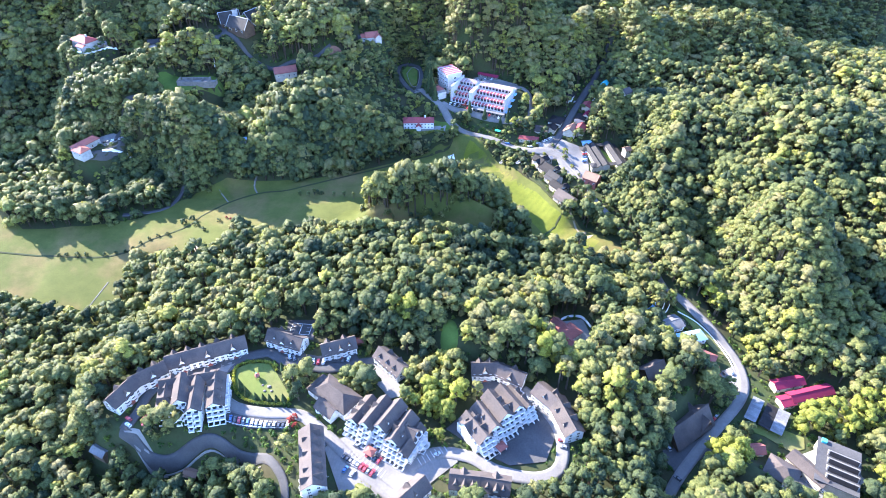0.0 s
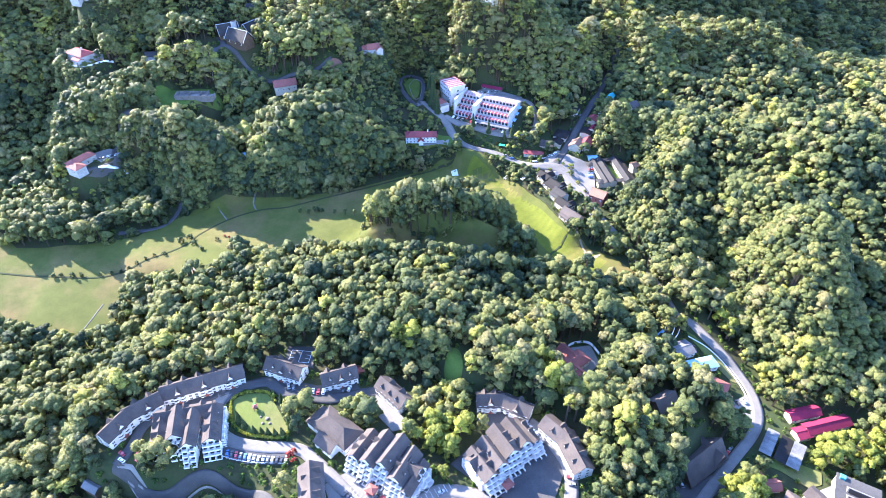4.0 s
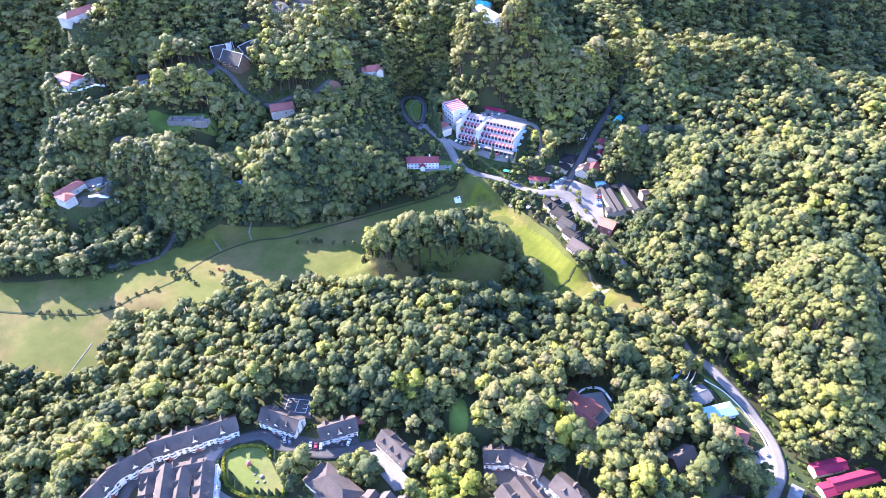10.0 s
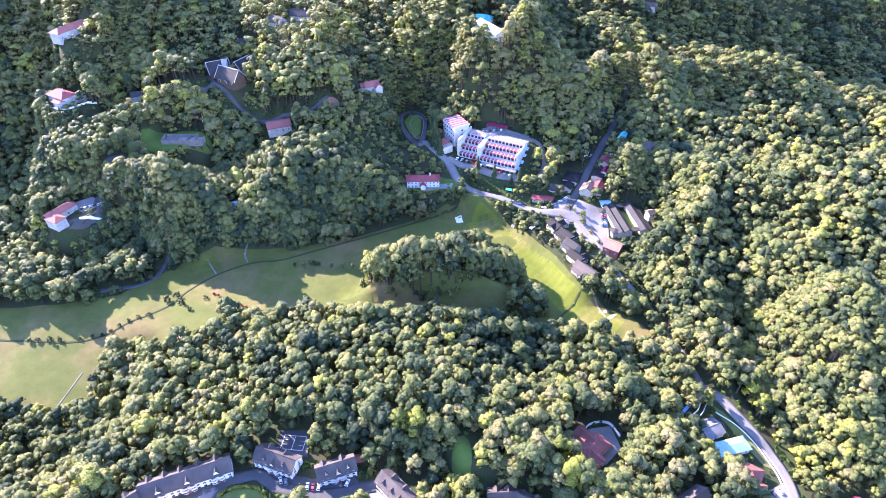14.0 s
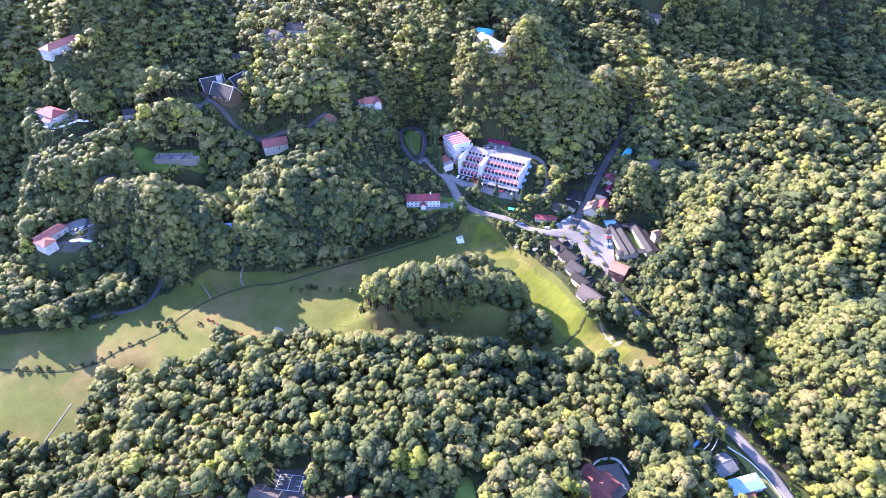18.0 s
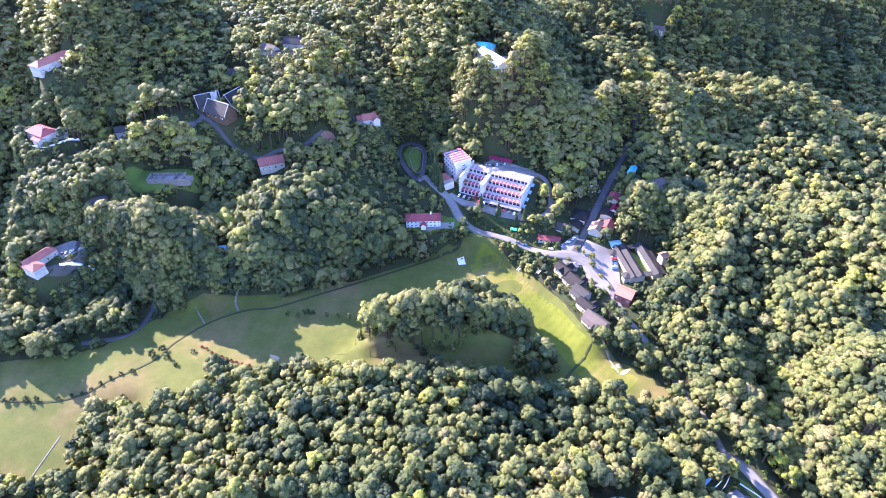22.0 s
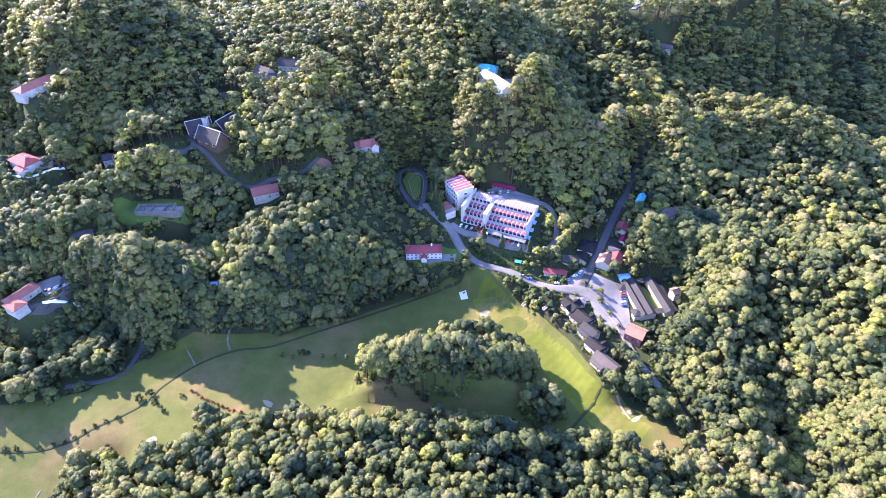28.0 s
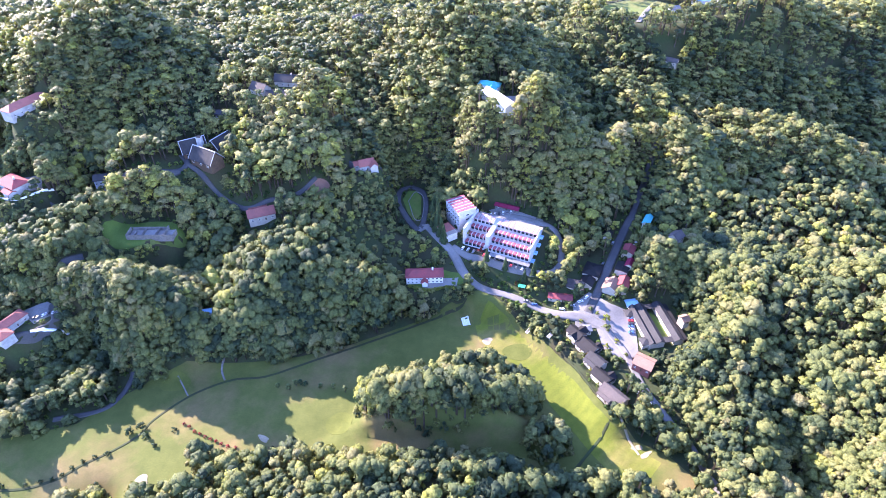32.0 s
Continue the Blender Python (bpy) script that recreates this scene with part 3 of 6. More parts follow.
def gable_roof(length, width, eave, ridge, over=0.7, thick=0.28):
    bm = bmesh.new()
    h = width / 2
    k = (ridge - eave) / h
    lo = eave - k * over
    for s in (-1, 1):
        extrude_profile(bm, [(0, ridge), (s * (h + over), lo), (s * (h + over), lo + thick), (0, ridge + thick * 1.3)], -length / 2 - over, length / 2 + over)
    return bm


def ridge_cap(length, ridge, over=0.7, size=0.28):
    bm = bmesh.new()
    extrude_profile(bm, [(-size, ridge + 0.22), (size, ridge + 0.22), (size * 0.5, ridge + 0.52), (-size * 0.5, ridge + 0.52)], -length / 2 - over, length / 2 + over)
    return bm


def hip_roof(length, width, eave, ridge, over=0.7, thick=0.25):
    bm = bmesh.new()
    a, b, r = length / 2 + over, width / 2 + over, max(length / 2 - width / 2, 0.15)
    lo = [bm.verts.new((x, y, eave)) for x, y in ((-a, -b), (a, -b), (a, b), (-a, b))]
    mid = [bm.verts.new((x, y, eave + thick)) for x, y in ((-a, -b), (a, -b), (a, b), (-a, b))]
    t = [bm.verts.new((-r, 0, ridge)), bm.verts.new((r, 0, ridge))]
    bm.faces.new(lo[::-1])
    for i in range(4):
        bm.faces.new((lo[i], lo[(i + 1) % 4], mid[(i + 1) % 4], mid[i]))
    for f in ((mid[0], mid[1], t[1], t[0]), (mid[1], mid[2], t[1]), (mid[2], mid[3], t[0], t[1]), (mid[3], mid[0], t[0])):
        bm.faces.new(f)
    return bm


SHARED = {}


def shared(key, maker, material):
    if key not in SHARED:
        SHARED[key] = bm_mesh(key[0], maker(), material)
    return SHARED[key]


def put(name, mesh, parent, m, label=""):
    ob = new(name, mesh)
    ob.parent = parent
    ob.matrix_basis = m
    return tagged(ob, label)


def window_frame_bm(w, h):
    return box_bm((-w / 2 - 0.1, w / 2 + 0.1, -0.1, 0.02, -0.1, 0), (-w / 2 - 0.1, w / 2 + 0.1, -0.1, 0.02, h, h + 0.1), (-w / 2 - 0.1, -w / 2, -0.1, 0.02, 0, h),
                  (w / 2, w / 2 + 0.1, -0.1, 0.02, 0, h), (-0.05, 0.05, -0.07, 0.02, 0, h))


def add_window(parent, m, x, y, z, face, w=1.5, h=1.4):
    """A framed window at the wall point (x, y, z), facing the way face degrees (0: towards -y)."""
    at = m @ pose(x, y, z, 0, 0, face)
    ob = put("window", shared(("window", w, h), lambda: window_frame_bm(w, h), WHITE), parent, at)
    put("pane", shared(("pane", w, h), lambda: box_bm((-w / 2, w / 2, -0.05, 0.03, 0, h)), GLASS), ob, Matrix())


def balcony_bm():
    """A rounded balcony: floor slab and curved parapet."""
    bm = bmesh.new()
    n, r, t = 8, 1.75, 0.16
    ring = [(r * math.cos(math.pi * (1 + k / n)), 0.75 * r * math.sin(math.pi * (1 + k / n))) for k in range(n + 1)]
    inner = [(x * (1 - t / r), y * (1 - t / r)) for x, y in ring]
    def wall(path_out, path_in, z0, z1):
        o = [[bm.verts.new((x, y, z)) for x, y in path_out] for z in (z0, z1)]
        i = [[bm.verts.new((x, y, z)) for x, y in path_in] for z in (z0, z1)]
        for k in range(n):
            bm.faces.new((o[0][k], o[0][k + 1], o[1][k + 1], o[1][k]))
            bm.faces.new((i[0][k + 1], i[0][k], i[1][k], i[1][k + 1]))
            bm.faces.new((o[1][k], o[1][k + 1], i[1][k + 1], i[1][k]))
            bm.faces.new((o[0][k + 1], o[0][k], i[0][k], i[0][k + 1]))
    wall(ring, inner, -0.2, 0.95)
    top = [bm.verts.new((x, y, 0.0)) for x, y in ring]
    low = [bm.verts.new((x, y, -0.2)) for x, y in ring]
    bm.faces.new(top)
    bm.faces.new(low[::-1])
    return bm


def box_balcony_bm(w=2.8, d=2.0):
    return box_bm((-w / 2, w / 2, -d, 0, -0.2, 0), (-w / 2, w / 2, -d, -d + 0.15, 0, 0.95), (-w / 2, -w / 2 + 0.15, -d + 0.15, 0, 0, 0.95), (w / 2 - 0.15, w / 2, -d + 0.15, 0, 0, 0.95))


def dormer(parent, m, x, y, z, face, roof_mat, w=2.6, d=3.2, h=1.5, rise=1.9):
    at = m @ pose(x, y, z, 0, 0, face)
    ob = put("dormer", shared(("dormer", w, d, h, rise), lambda: dormer_bm(w, d, h, rise), WHITE), parent, at)
    put("dormer_roof", shared(("dormer_roof", w, d, h, rise, roof_mat.name), lambda: dormer_roof_bm(w, d, h, rise), roof_mat), ob, Matrix())


def dormer_bm(w, d, h, rise):
    bm = bmesh.new()
    extrude_profile(bm, [(-w / 2, -1.2), (w / 2, -1.2), (w / 2, h), (0, h + rise - 0.1), (-w / 2, h)], 0, d)
    bmesh.ops.rotate(bm, verts=bm.verts, cent=(0, 0, 0), matrix=Matrix.Rotation(radians(90), 3, "Z"))
    return bm


def dormer_roof_bm(w, d, h, rise):
    bm = bmesh.new()
    k = rise / (w / 2)
    for s in (-1, 1):
        extrude_profile(bm, [(0, h + rise), (s * (w / 2 + 0.35), h - 0.35 * k), (s * (w / 2 + 0.35), h - 0.35 * k + 0.2), (0, h + rise + 0.25)], -0.3, d)
    bmesh.ops.rotate(bm, verts=bm.verts, cent=(0, 0, 0), matrix=Matrix.Rotation(radians(90), 3, "Z"))
    return bm


def wing(root, ax, ay, bx, by, width, base, eave, ridge, roof_mat, wall_mat=WHITE, storeys=3, cols=6, stacks=(), dormers=(), back_dormers=(), rows=False, ends=True, cap=True, terraced=0):
    """One gabled wing of a building between two ground points; its front lies to the right of the way from a to b."""
    length = math.hypot(bx - ax, by - ay)
    turn = math.degrees(math.atan2(by - ay, bx - ax))
    m = root.matrix_world.inverted() @ pose((ax + bx) / 2, (ay + by) / 2, base, 0, 0, turn)
    e, r = eave - base, ridge - base
    w = part("wall", gable_walls(length, width, -4, e, r), wall_mat, root)
    w.matrix_basis = m
    o = part("roof", gable_roof(length, width, e, r), roof_mat, root)
    o.matrix_basis = m
    if cap:
        part("ridge_cap", ridge_cap(length, r), roof_mat, root).matrix_basis = m
    level = e / storeys
    for k in range(cols):
        x = -length / 2 + (k + 0.5) * length / cols
        near = any(abs(x - s * length / 2) < 2.6 for s in stacks)
        for s in range(storeys):
            z = s * level + 0.9
            if rows:
                put("balcony", shared(("balcony", "box"), box_balcony_bm, WHITE), root, m @ pose(x, -width / 2, s * level + 0.25))
                put("balcony_door", shared(("balcony_door", 2.2), lambda: box_bm((-1.1, 1.1, -0.04, 0.03, 0, 2.0)), GLASS), root, m @ pose(x, -width / 2, s * level + 0.25))
            elif not near:
                add_window(root, m, x, -width / 2, z, 0)
            if s % 2 == 0 and k % 2 == 0:
                add_window(root, m, x, width / 2, z, 180)
    for s in stacks:
        x = s * length / 2
        for k in range(storeys):
            for dx in (-1.9, 1.9):
                put("balcony", shared(("balcony", "round"), balcony_bm, WHITE), root, m @ pose(x + dx, -width / 2, k * level + 0.25))
                put("balcony_door", shared(("balcony_door", 2.0), lambda: box_bm((-1.0, 1.0, -0.04, 0.03, 0, 2.0)), GLASS), root, m @ pose(x + dx, -width / 2, k * level + 0.25))
        put("entrance", shared(("entrance", 1), lambda: box_bm((-1.3, 1.3, -1.2, 0.0, -0.6, 2.3)), RED_TILE), root, m @ pose(x, -width / 2, 0.0), "red-painted entrance porch")
        dormer(root, m, x, -width / 2 + 0.2, e - 0.3, 0, roof_mat, 3.4, width * 0.42, 1.0, 2.6)
    k = (r - e) / (width / 2)
    for s in dormers:
        dormer(root, m, s * length / 2, -width * 0.36, e + k * width * 0.14 - 0.6, 0, roof_mat, 2.2, width * 0.33, 1.0, 1.6)
    for s in back_dormers:
        dormer(root, m, s * length / 2, width * 0.40, e + k * width * 0.10 - 0.4, 180, roof_mat, 3.2, width * 0.40, 1.6, 2.4)
    if terraced:
        n = max(2, round(width / 3.2))
        for q in range(storeys):
            reach = (storeys - 1 - q) * 1.5
            x0, x1 = sorted((terraced * length / 2 - terraced * 0.2, terraced * (length / 2 + reach)))
            if reach:
                part("terrace_wall", box_bm((x0, x1, -width / 2 + 0.3, width / 2 - 0.3, -4 if q == 0 else (q - 0.1) * level, (q + 1) * level - 0.3)), wall_mat, root).matrix_basis = m
                part("terrace_floor", box_bm((x0, x1, -width / 2 + 0.5, width / 2 - 0.5, (q + 1) * level - 0.3, (q + 1) * level - 0.22)), roof_mat, root, "tiled terrace floor").matrix_basis = m
            for k in range(n):
                at = m @ pose(terraced * (length / 2 + reach), -width / 2 + (k + 0.5) * width / n, q * level + 0.25, 0, 0, 90 * terraced)
                put("balcony", shared(("balcony", "deep"), lambda: box_balcony_bm(2.7, 2.0), WHITE), root, at)
                put("balcony_door", shared(("balcony_door", 2.2), lambda: box_bm((-1.1, 1.1, -0.04, 0.03, 0, 2.0)), GLASS), root, at)
                put("divider", shared(("divider", 1), lambda: box_bm((1.42, 1.62, -2.0, 0, -0.4, 2.3)), WHITE), root, at)
    if ends:
        for s in (-1, 1):
            if s == terraced:
                continue
            for q in range(storeys):
                add_window(root, m, s * length / 2, -width * 0.2, q * level + 0.9, 90 * s)
                add_window(root, m, s * length / 2, width * 0.2, q * level + 0.9, 90 * s)
    KEEP_OUT.append(((ax + bx) / 2, (ay + by) / 2, length / 2, width / 2, turn))
    return m


def block(label, base, wings, roof_mat=BROWN_TILE, category="apartment block", name="apartment_block", group="estate apartment blocks"):
    x = sum(w[0] + w[2] for w in wings) / 2 / len(wings)
    y = sum(w[1] + w[3] for w in wings) / 2 / len(wings)
    root = thing(name, label, category, pose(x, y, base), group)
    for ax, ay, bx, by, width, eave, ridge, opts in wings:
        wing(root, ax, ay, bx, by, width, base, eave, ridge, **{"roof_mat": roof_mat, **opts})
    return root


# ---- the apartment estate ----
block("long white apartment block with a brown tiled roof", 5, [(-157, 231, -115, 248, 11, 12.0, 16.5,
      dict(cols=14, stacks=(-0.62, 0.02, 0.66), back_dormers=(-0.8, -0.45, -0.1, 0.3, 0.7)))])
block("angled white apartment block in two brown-roofed wings", 5, [(-172, 216, -157, 228, 10, 12.0, 16.5, dict(cols=5, stacks=(0.2,), back_dormers=(-0.3, 0.5))),
      (-178, 201, -171, 216, 10, 12.0, 16.5, dict(cols=4, stacks=(0.1,), back_dormers=(0.1,)))])
block("white apartment block beside the ball court", 5.5, [(-101, 254, -79, 246, 11, 12.0, 16.8, dict(cols=7, stacks=(0.0,), dormers=(-0.5, 0.5), back_dormers=(-0.5, 0.35)))])
block("small white apartment block with a brown tiled roof", 5.5, [(-67, 241, -48, 248, 10, 12.0, 16.5, dict(cols=6, stacks=(0.05,), dormers=(-0.55, 0.6), back_dormers=(-0.6, 0.4)))])
block("short white apartment block with a weathered brown roof", 5.5, [(-32, 240, -17, 225, 10, 12.0, 16.5, dict(cols=6, stacks=(), dormers=(-0.6, 0.0, 0.55), back_dormers=(-0.4, 0.4)))])
block("bent white apartment block with round balconies", 5.5, [(23, 228, 38, 228.5, 10, 11.8, 16.2, dict(cols=5, stacks=(0.0,), back_dormers=(-0.4, 0.4))),
      (38, 228, 53, 220, 10, 11.8, 16.0, dict(cols=5, stacks=(0.1,), back_dormers=(0.1,)))])
block("large stepped white apartment block with stacked balconies", 4.5, [
      (-153, 213, -123, 220, 9, 14.0, 17.5, dict(cols=9, back_dormers=(-0.6, 0.0, 0.6))),
      (-146, 198, -150, 214, 9, 13.0, 16.5, dict(cols=4, terraced=-1, dormers=(-0.4, 0.5), back_dormers=(-0.5, 0.3))),
      (-137.5, 199, -141.5, 217, 8.0, 16.5, 20.0, dict(cols=5, storeys=4, terraced=-1, ends=False)),
      (-129.5, 195, -133, 216, 7.5, 15.0, 18.5, dict(cols=4, storeys=4, terraced=-1, back_dormers=(0.3,))),
      (-119, 199, -124, 221, 9.5, 13.5, 17.0, dict(cols=6, rows=True, storeys=4, terraced=-1, dormers=(-0.6, -0.1, 0.4), back_dormers=(-0.3, 0.4)))], BROWN_TILE)
block("large white apartment block with steep grey roofs", 4, [
      (-42, 190, -33, 205, 9, 12.5, 16.5, dict(cols=4, storeys=3, terraced=-1, dormers=(-0.3, 0.4), back_dormers=(-0.4, 0.3))),
      (-35, 186, -25, 203, 8, 15.0, 19.0, dict(cols=5, storeys=4, terraced=-1, back_dormers=(0.3,))),
      (-27, 184, -17, 200, 8, 16.0, 20.0, dict(cols=5, storeys=4, terraced=-1, ends=False, dormers=(-0.6,))),
      (-20, 177, -11, 194, 9, 13.5, 18, dict(cols=6, storeys=4, terraced=-1, dormers=(-0.5, 0.2), back_dormers=(-0.2,))),
      (-27, 193, -8, 182, 8, 13.0, 16.5, dict(cols=5, rows=True, storeys=4, terraced=1, ends=False, dormers=(0.5,), back_dormers=(0.4,))),
      (-15, 172, -6, 189, 6, 11.0, 14.0, dict(cols=5, rows=True, storeys=3, terraced=-1))], BROWN_TILE)
block("large white apartment block with stacked balconies and pale brown roofs", 4, [
      (19, 195, 29, 180, 9, 12.5, 16.5, dict(cols=5, storeys=4, rows=True, terraced=1, dormers=(-0.6, 0.2), back_dormers=(-0.4, 0.3))),
      (25, 200, 34, 185, 8, 14.5, 18.5, dict(cols=6, storeys=4, terraced=1, ends=False, dormers=(0.0,))),
      (31, 206, 40, 191, 8.5, 16.5, 20.5, dict(cols=6, storeys=4, terraced=1, ends=False, back_dormers=(-0.2, 0.5))),
      (38, 211, 47, 197, 8, 15.0, 19.0, dict(cols=6, storeys=4, terraced=1, dormers=(0.5,))),
      (44, 213, 53, 200, 6.5, 12.5, 15.5, dict(cols=6, storeys=4, terraced=1, back_dormers=(0.2, -0.5))),
      (18, 187, 42, 205, 8, 13.0, 16.0, dict(cols=5, ends=False, dormers=(-0.7,), back_dormers=(-0.5, 0.5)))], BROWN_TILE)
for x, y, turn in ((-32, 176, -32), (37, 179, 38)):
    root = thing("entrance_canopy", "red-roofed entrance canopy before an apartment block", "canopy", pose(x, y, gz(x, y) + 0.7, 0, 0, turn), "entrance canopies")
    part("roof", hip_roof(5, 4.4, 3.0, 4.4, 0.3), RED_TILE, root)
    for sx in (-2.2, 2.2):
        for sy in (-1.9, 1.9):
            part("post", box_bm((sx - 0.12, sx + 0.12, sy - 0.12, sy + 0.12, -0.6, 3.05)), WHITE, root)
block("narrow white apartment block with a pale brown roof", 4, [(-64, 186, -57, 153, 12, 12.5, 16.5, dict(cols=9, stacks=(0.75,), dormers=(-0.6, -0.1, 0.45), back_dormers=(-0.75, -0.4, 0.0, 0.4, 0.75)))])
block("white apartment block in two brown-roofed wings by the trees", 5, [(60, 214, 70, 203, 11, 12.5, 16.5, dict(cols=4, dormers=(0.0,), back_dormers=(0.3,))),
      (69, 206, 76, 184, 11, 12.5, 16.5, dict(cols=7, dormers=(-0.3, 0.5), back_dormers=(-0.4, 0.3)))])
block("small apartment block with brown gables above the car park", 4, [(-15, 145, -3, 157, 10, 12, 16.5, dict(cols=4, dormers=(0,), back_dormers=(0.0,)))])
block("white apartment block with paired brown gables beside the road", 4, [(10, 158, 24, 156.5, 10, 13, 17, dict(cols=4, stacks=(0.0,), dormers=(-0.6, 0.6), back_dormers=(-0.1,))),
      (25, 156.5, 39, 154, 10, 13, 17, dict(cols=4, stacks=(0.1,), dormers=(-0.5, 0.6), back_dormers=(0.0,)))])


def house(label, x, y, turn, length, width, wall_h, rise, roof_mat, wall_mat=WHITE, hip=False, base=None, cols=4, storeys=1, name="house", category="house", group="", porch=None, chimney=False, extra=()):
    """A house with its walls, roof, windows and door; extra holds further wings (dx, dy, turn, length, width, wall height, rise, hip)."""
    z = gz(x, y) + 0.5 if base is None else base
    root = thing(name, label, category, pose(x, y, z, 0, 0, turn), group)
    for dx, dy, t, ln, wd, wh, rs, hp in [(0, 0, 0, length, width, wall_h, rise, hip), *extra]:
        m = pose(dx, dy, 0, 0, 0, t)
        wall = part("wall", box_bm((-ln / 2, ln / 2, -wd / 2, wd / 2, -4, wh)) if hp else gable_walls(ln, wd, -4, wh, wh + rs), wall_mat, root)
        wall.matrix_basis = m
        part("roof", hip_roof(ln, wd, wh, wh + rs) if hp else gable_roof(ln, wd, wh, wh + rs), roof_mat, root).matrix_basis = m
        if not hp:
            part("ridge_cap", ridge_cap(ln, wh + rs), roof_mat, root).matrix_basis = m
        n = max(1, round(cols * ln / length))
        for s in range(storeys):
            for k in range(n):
                for side, f in ((-1, 0), (1, 180)):
                    if s == 0 and side < 0 and k == n // 2:
                        put("door", shared(("door", 1), lambda: box_bm((-0.5, 0.5, -0.08, 0.04, 0, 2.1)), TIMBER), root, m @ pose(-ln / 2 + (k + 0.5) * ln / n, -wd / 2, 0))
                    else:
                        add_window(root, m, -ln / 2 + (k + 0.5) * ln / n, side * wd / 2, s * wh / storeys + 0.9, f, 1.2, 1.2)
        c = Matrix.Rotation(radians(turn), 3, "Z") @ Vector((dx, dy, 0))
        KEEP_OUT.append((x + c.x, y + c.y, ln / 2, wd / 2, turn + t))
    if chimney:
        part("chimney", box_bm((length * 0.2, length * 0.2 + 1.2, -0.6, 0.6, wall_h, wall_h + rise + 1.6)), wall_mat, root)
    if porch:
        px, py, pl, pw, ph = porch
        part("porch_roof", box_bm((px - pl / 2, px + pl / 2, py - pw / 2, py + pw / 2, ph, ph + 0.25)), roof_mat, root)
        for sx in (-1, 1):
            part("porch_post", box_bm((px + sx * (pl / 2 - 0.3) - 0.12, px + sx * (pl / 2 - 0.3) + 0.12, py - pw / 2 + 0.2, py - pw / 2 + 0.44, -1, ph)), WHITE, root)
    return root


house("brown-roofed estate clubhouse with spreading wings", -54, 210, -38, 26, 14, 5, 5.5, BROWN_TILE, WHITE, True, 5.5, 6, extra=((-12, -1, 90, 12, 9, 4, 3.5, True), (2, -9, 0, 12, 8, 4, 3.0, False)), name="clubhouse", category="clubhouse")
house("villa with faded red hipped roofs and a walled yard", 84, 260, 38, 18, 10, 4, 3.4, RED_TILE, WHITE, True, 2.8, 5, extra=((-12, -7, 0, 14, 5, 3, 1.8, False), (2, 7, 90, 12, 8, 4, 3.0, False), (-4, -5, 90, 9, 7, 4, 2.6, False)), name="villa", category="villa")
house("house with a pale weathered metal roof", 158.5, 279, 22, 12, 11, 4, 1.6, GREY_SHEET, WHITE, False, -6.3, 3)
house("long low house with a pale blue metal roof", 166, 267, 14, 22, 8, 3.6, 2.4, BLUE_SHEET, WHITE, True, -7.0, 5)
house("house with clustered faded red tiled roofs", 170, 252, -35, 16, 12, 4, 4.0, RED_TILE, CREAM, True, -8.8, 4, extra=((-10, -3, 90, 12, 7, 3.2, 2.4, False), (7, -6, 0, 9, 8, 3.4, 2.4, True), (-9, 8, 0, 8, 6, 3.0, 1.6, False)))
house("long shed with a crimson metal roof", 216, 232, 12, 19, 6.5, 3.6, 1.8, PINK_RED, CREAM, False, -8, 4, name="shed", category="shed")
house("long shed with a crimson metal roof", 226, 224, 14, 28, 7, 3.6, 1.8, PINK_RED, CREAM, False, -8, 6, name="shed", category="shed", extra=((-17, -1, 0, 8, 7, 3.0, 1.2, False),))
house("dark timber hall with a steep brown roof", 144, 200, 34, 30, 15, 3.5, 9.5, BROWN_TILE, TIMBER, False, -8, 6, name="hall", category="hall", extra=((9, 2, 90, 18, 10, 3.5, 7.0, False),))
house("dark-roofed house half hidden among the trees", 128, 226, 30, 14, 10, 3.5, 4.5, BROWN_TILE, TIMBER, False, None, 3)
house("small house with faded red roofs in the garden", 178, 187, 5, 10, 6, 3, 2.2, RED_TILE, CREAM, False, -8.6, 3, extra=((-3, 2, 90, 7, 5, 3, 2.0, False),))
house("house with a tan hipped tile roof", 187, 173, -40, 15, 13, 4.5, 4.2, BROWN_TILE, CREAM, True, -8.7, 4, extra=((7, -5, 0, 8, 8, 4, 3.2, True),))
house("tiny pavilion with a brown pyramid roof", 190, 163, -40, 4, 4, 2.6, 2.0, BROWN_TILE, CREAM, True, -8.7, 1, name="pavilion", category="pavilion", group="pavilions in the yard")
house("tiny pavilion with a brown pyramid roof", 195, 160, -40, 4, 4, 2.6, 2.0, BROWN_TILE, CREAM, True, -8.7, 1, name="pavilion", category="pavilion", group="pavilions in the yard")
house("tiny pavilion with a brown pyramid roof", 183, 160, -40, 4, 4, 2.6, 2.0, BROWN_TILE, CREAM, True, -8.7, 1, name="pavilion", category="pavilion", group="pavilions in the yard")
house("narrow service building with a brown striped roof", 201, 174, -58, 20, 8, 6.0, 2.4, BROWN_TILE, CREAM, False, -8.7, 5, name="service_building", category="building")
house("small shelter with red roofs by the trees", 165, 166, 12, 18, 5, 2.4, 1.6, RED_TILE, CREAM, False, -8.4, 4, name="shelter", category="shelter")


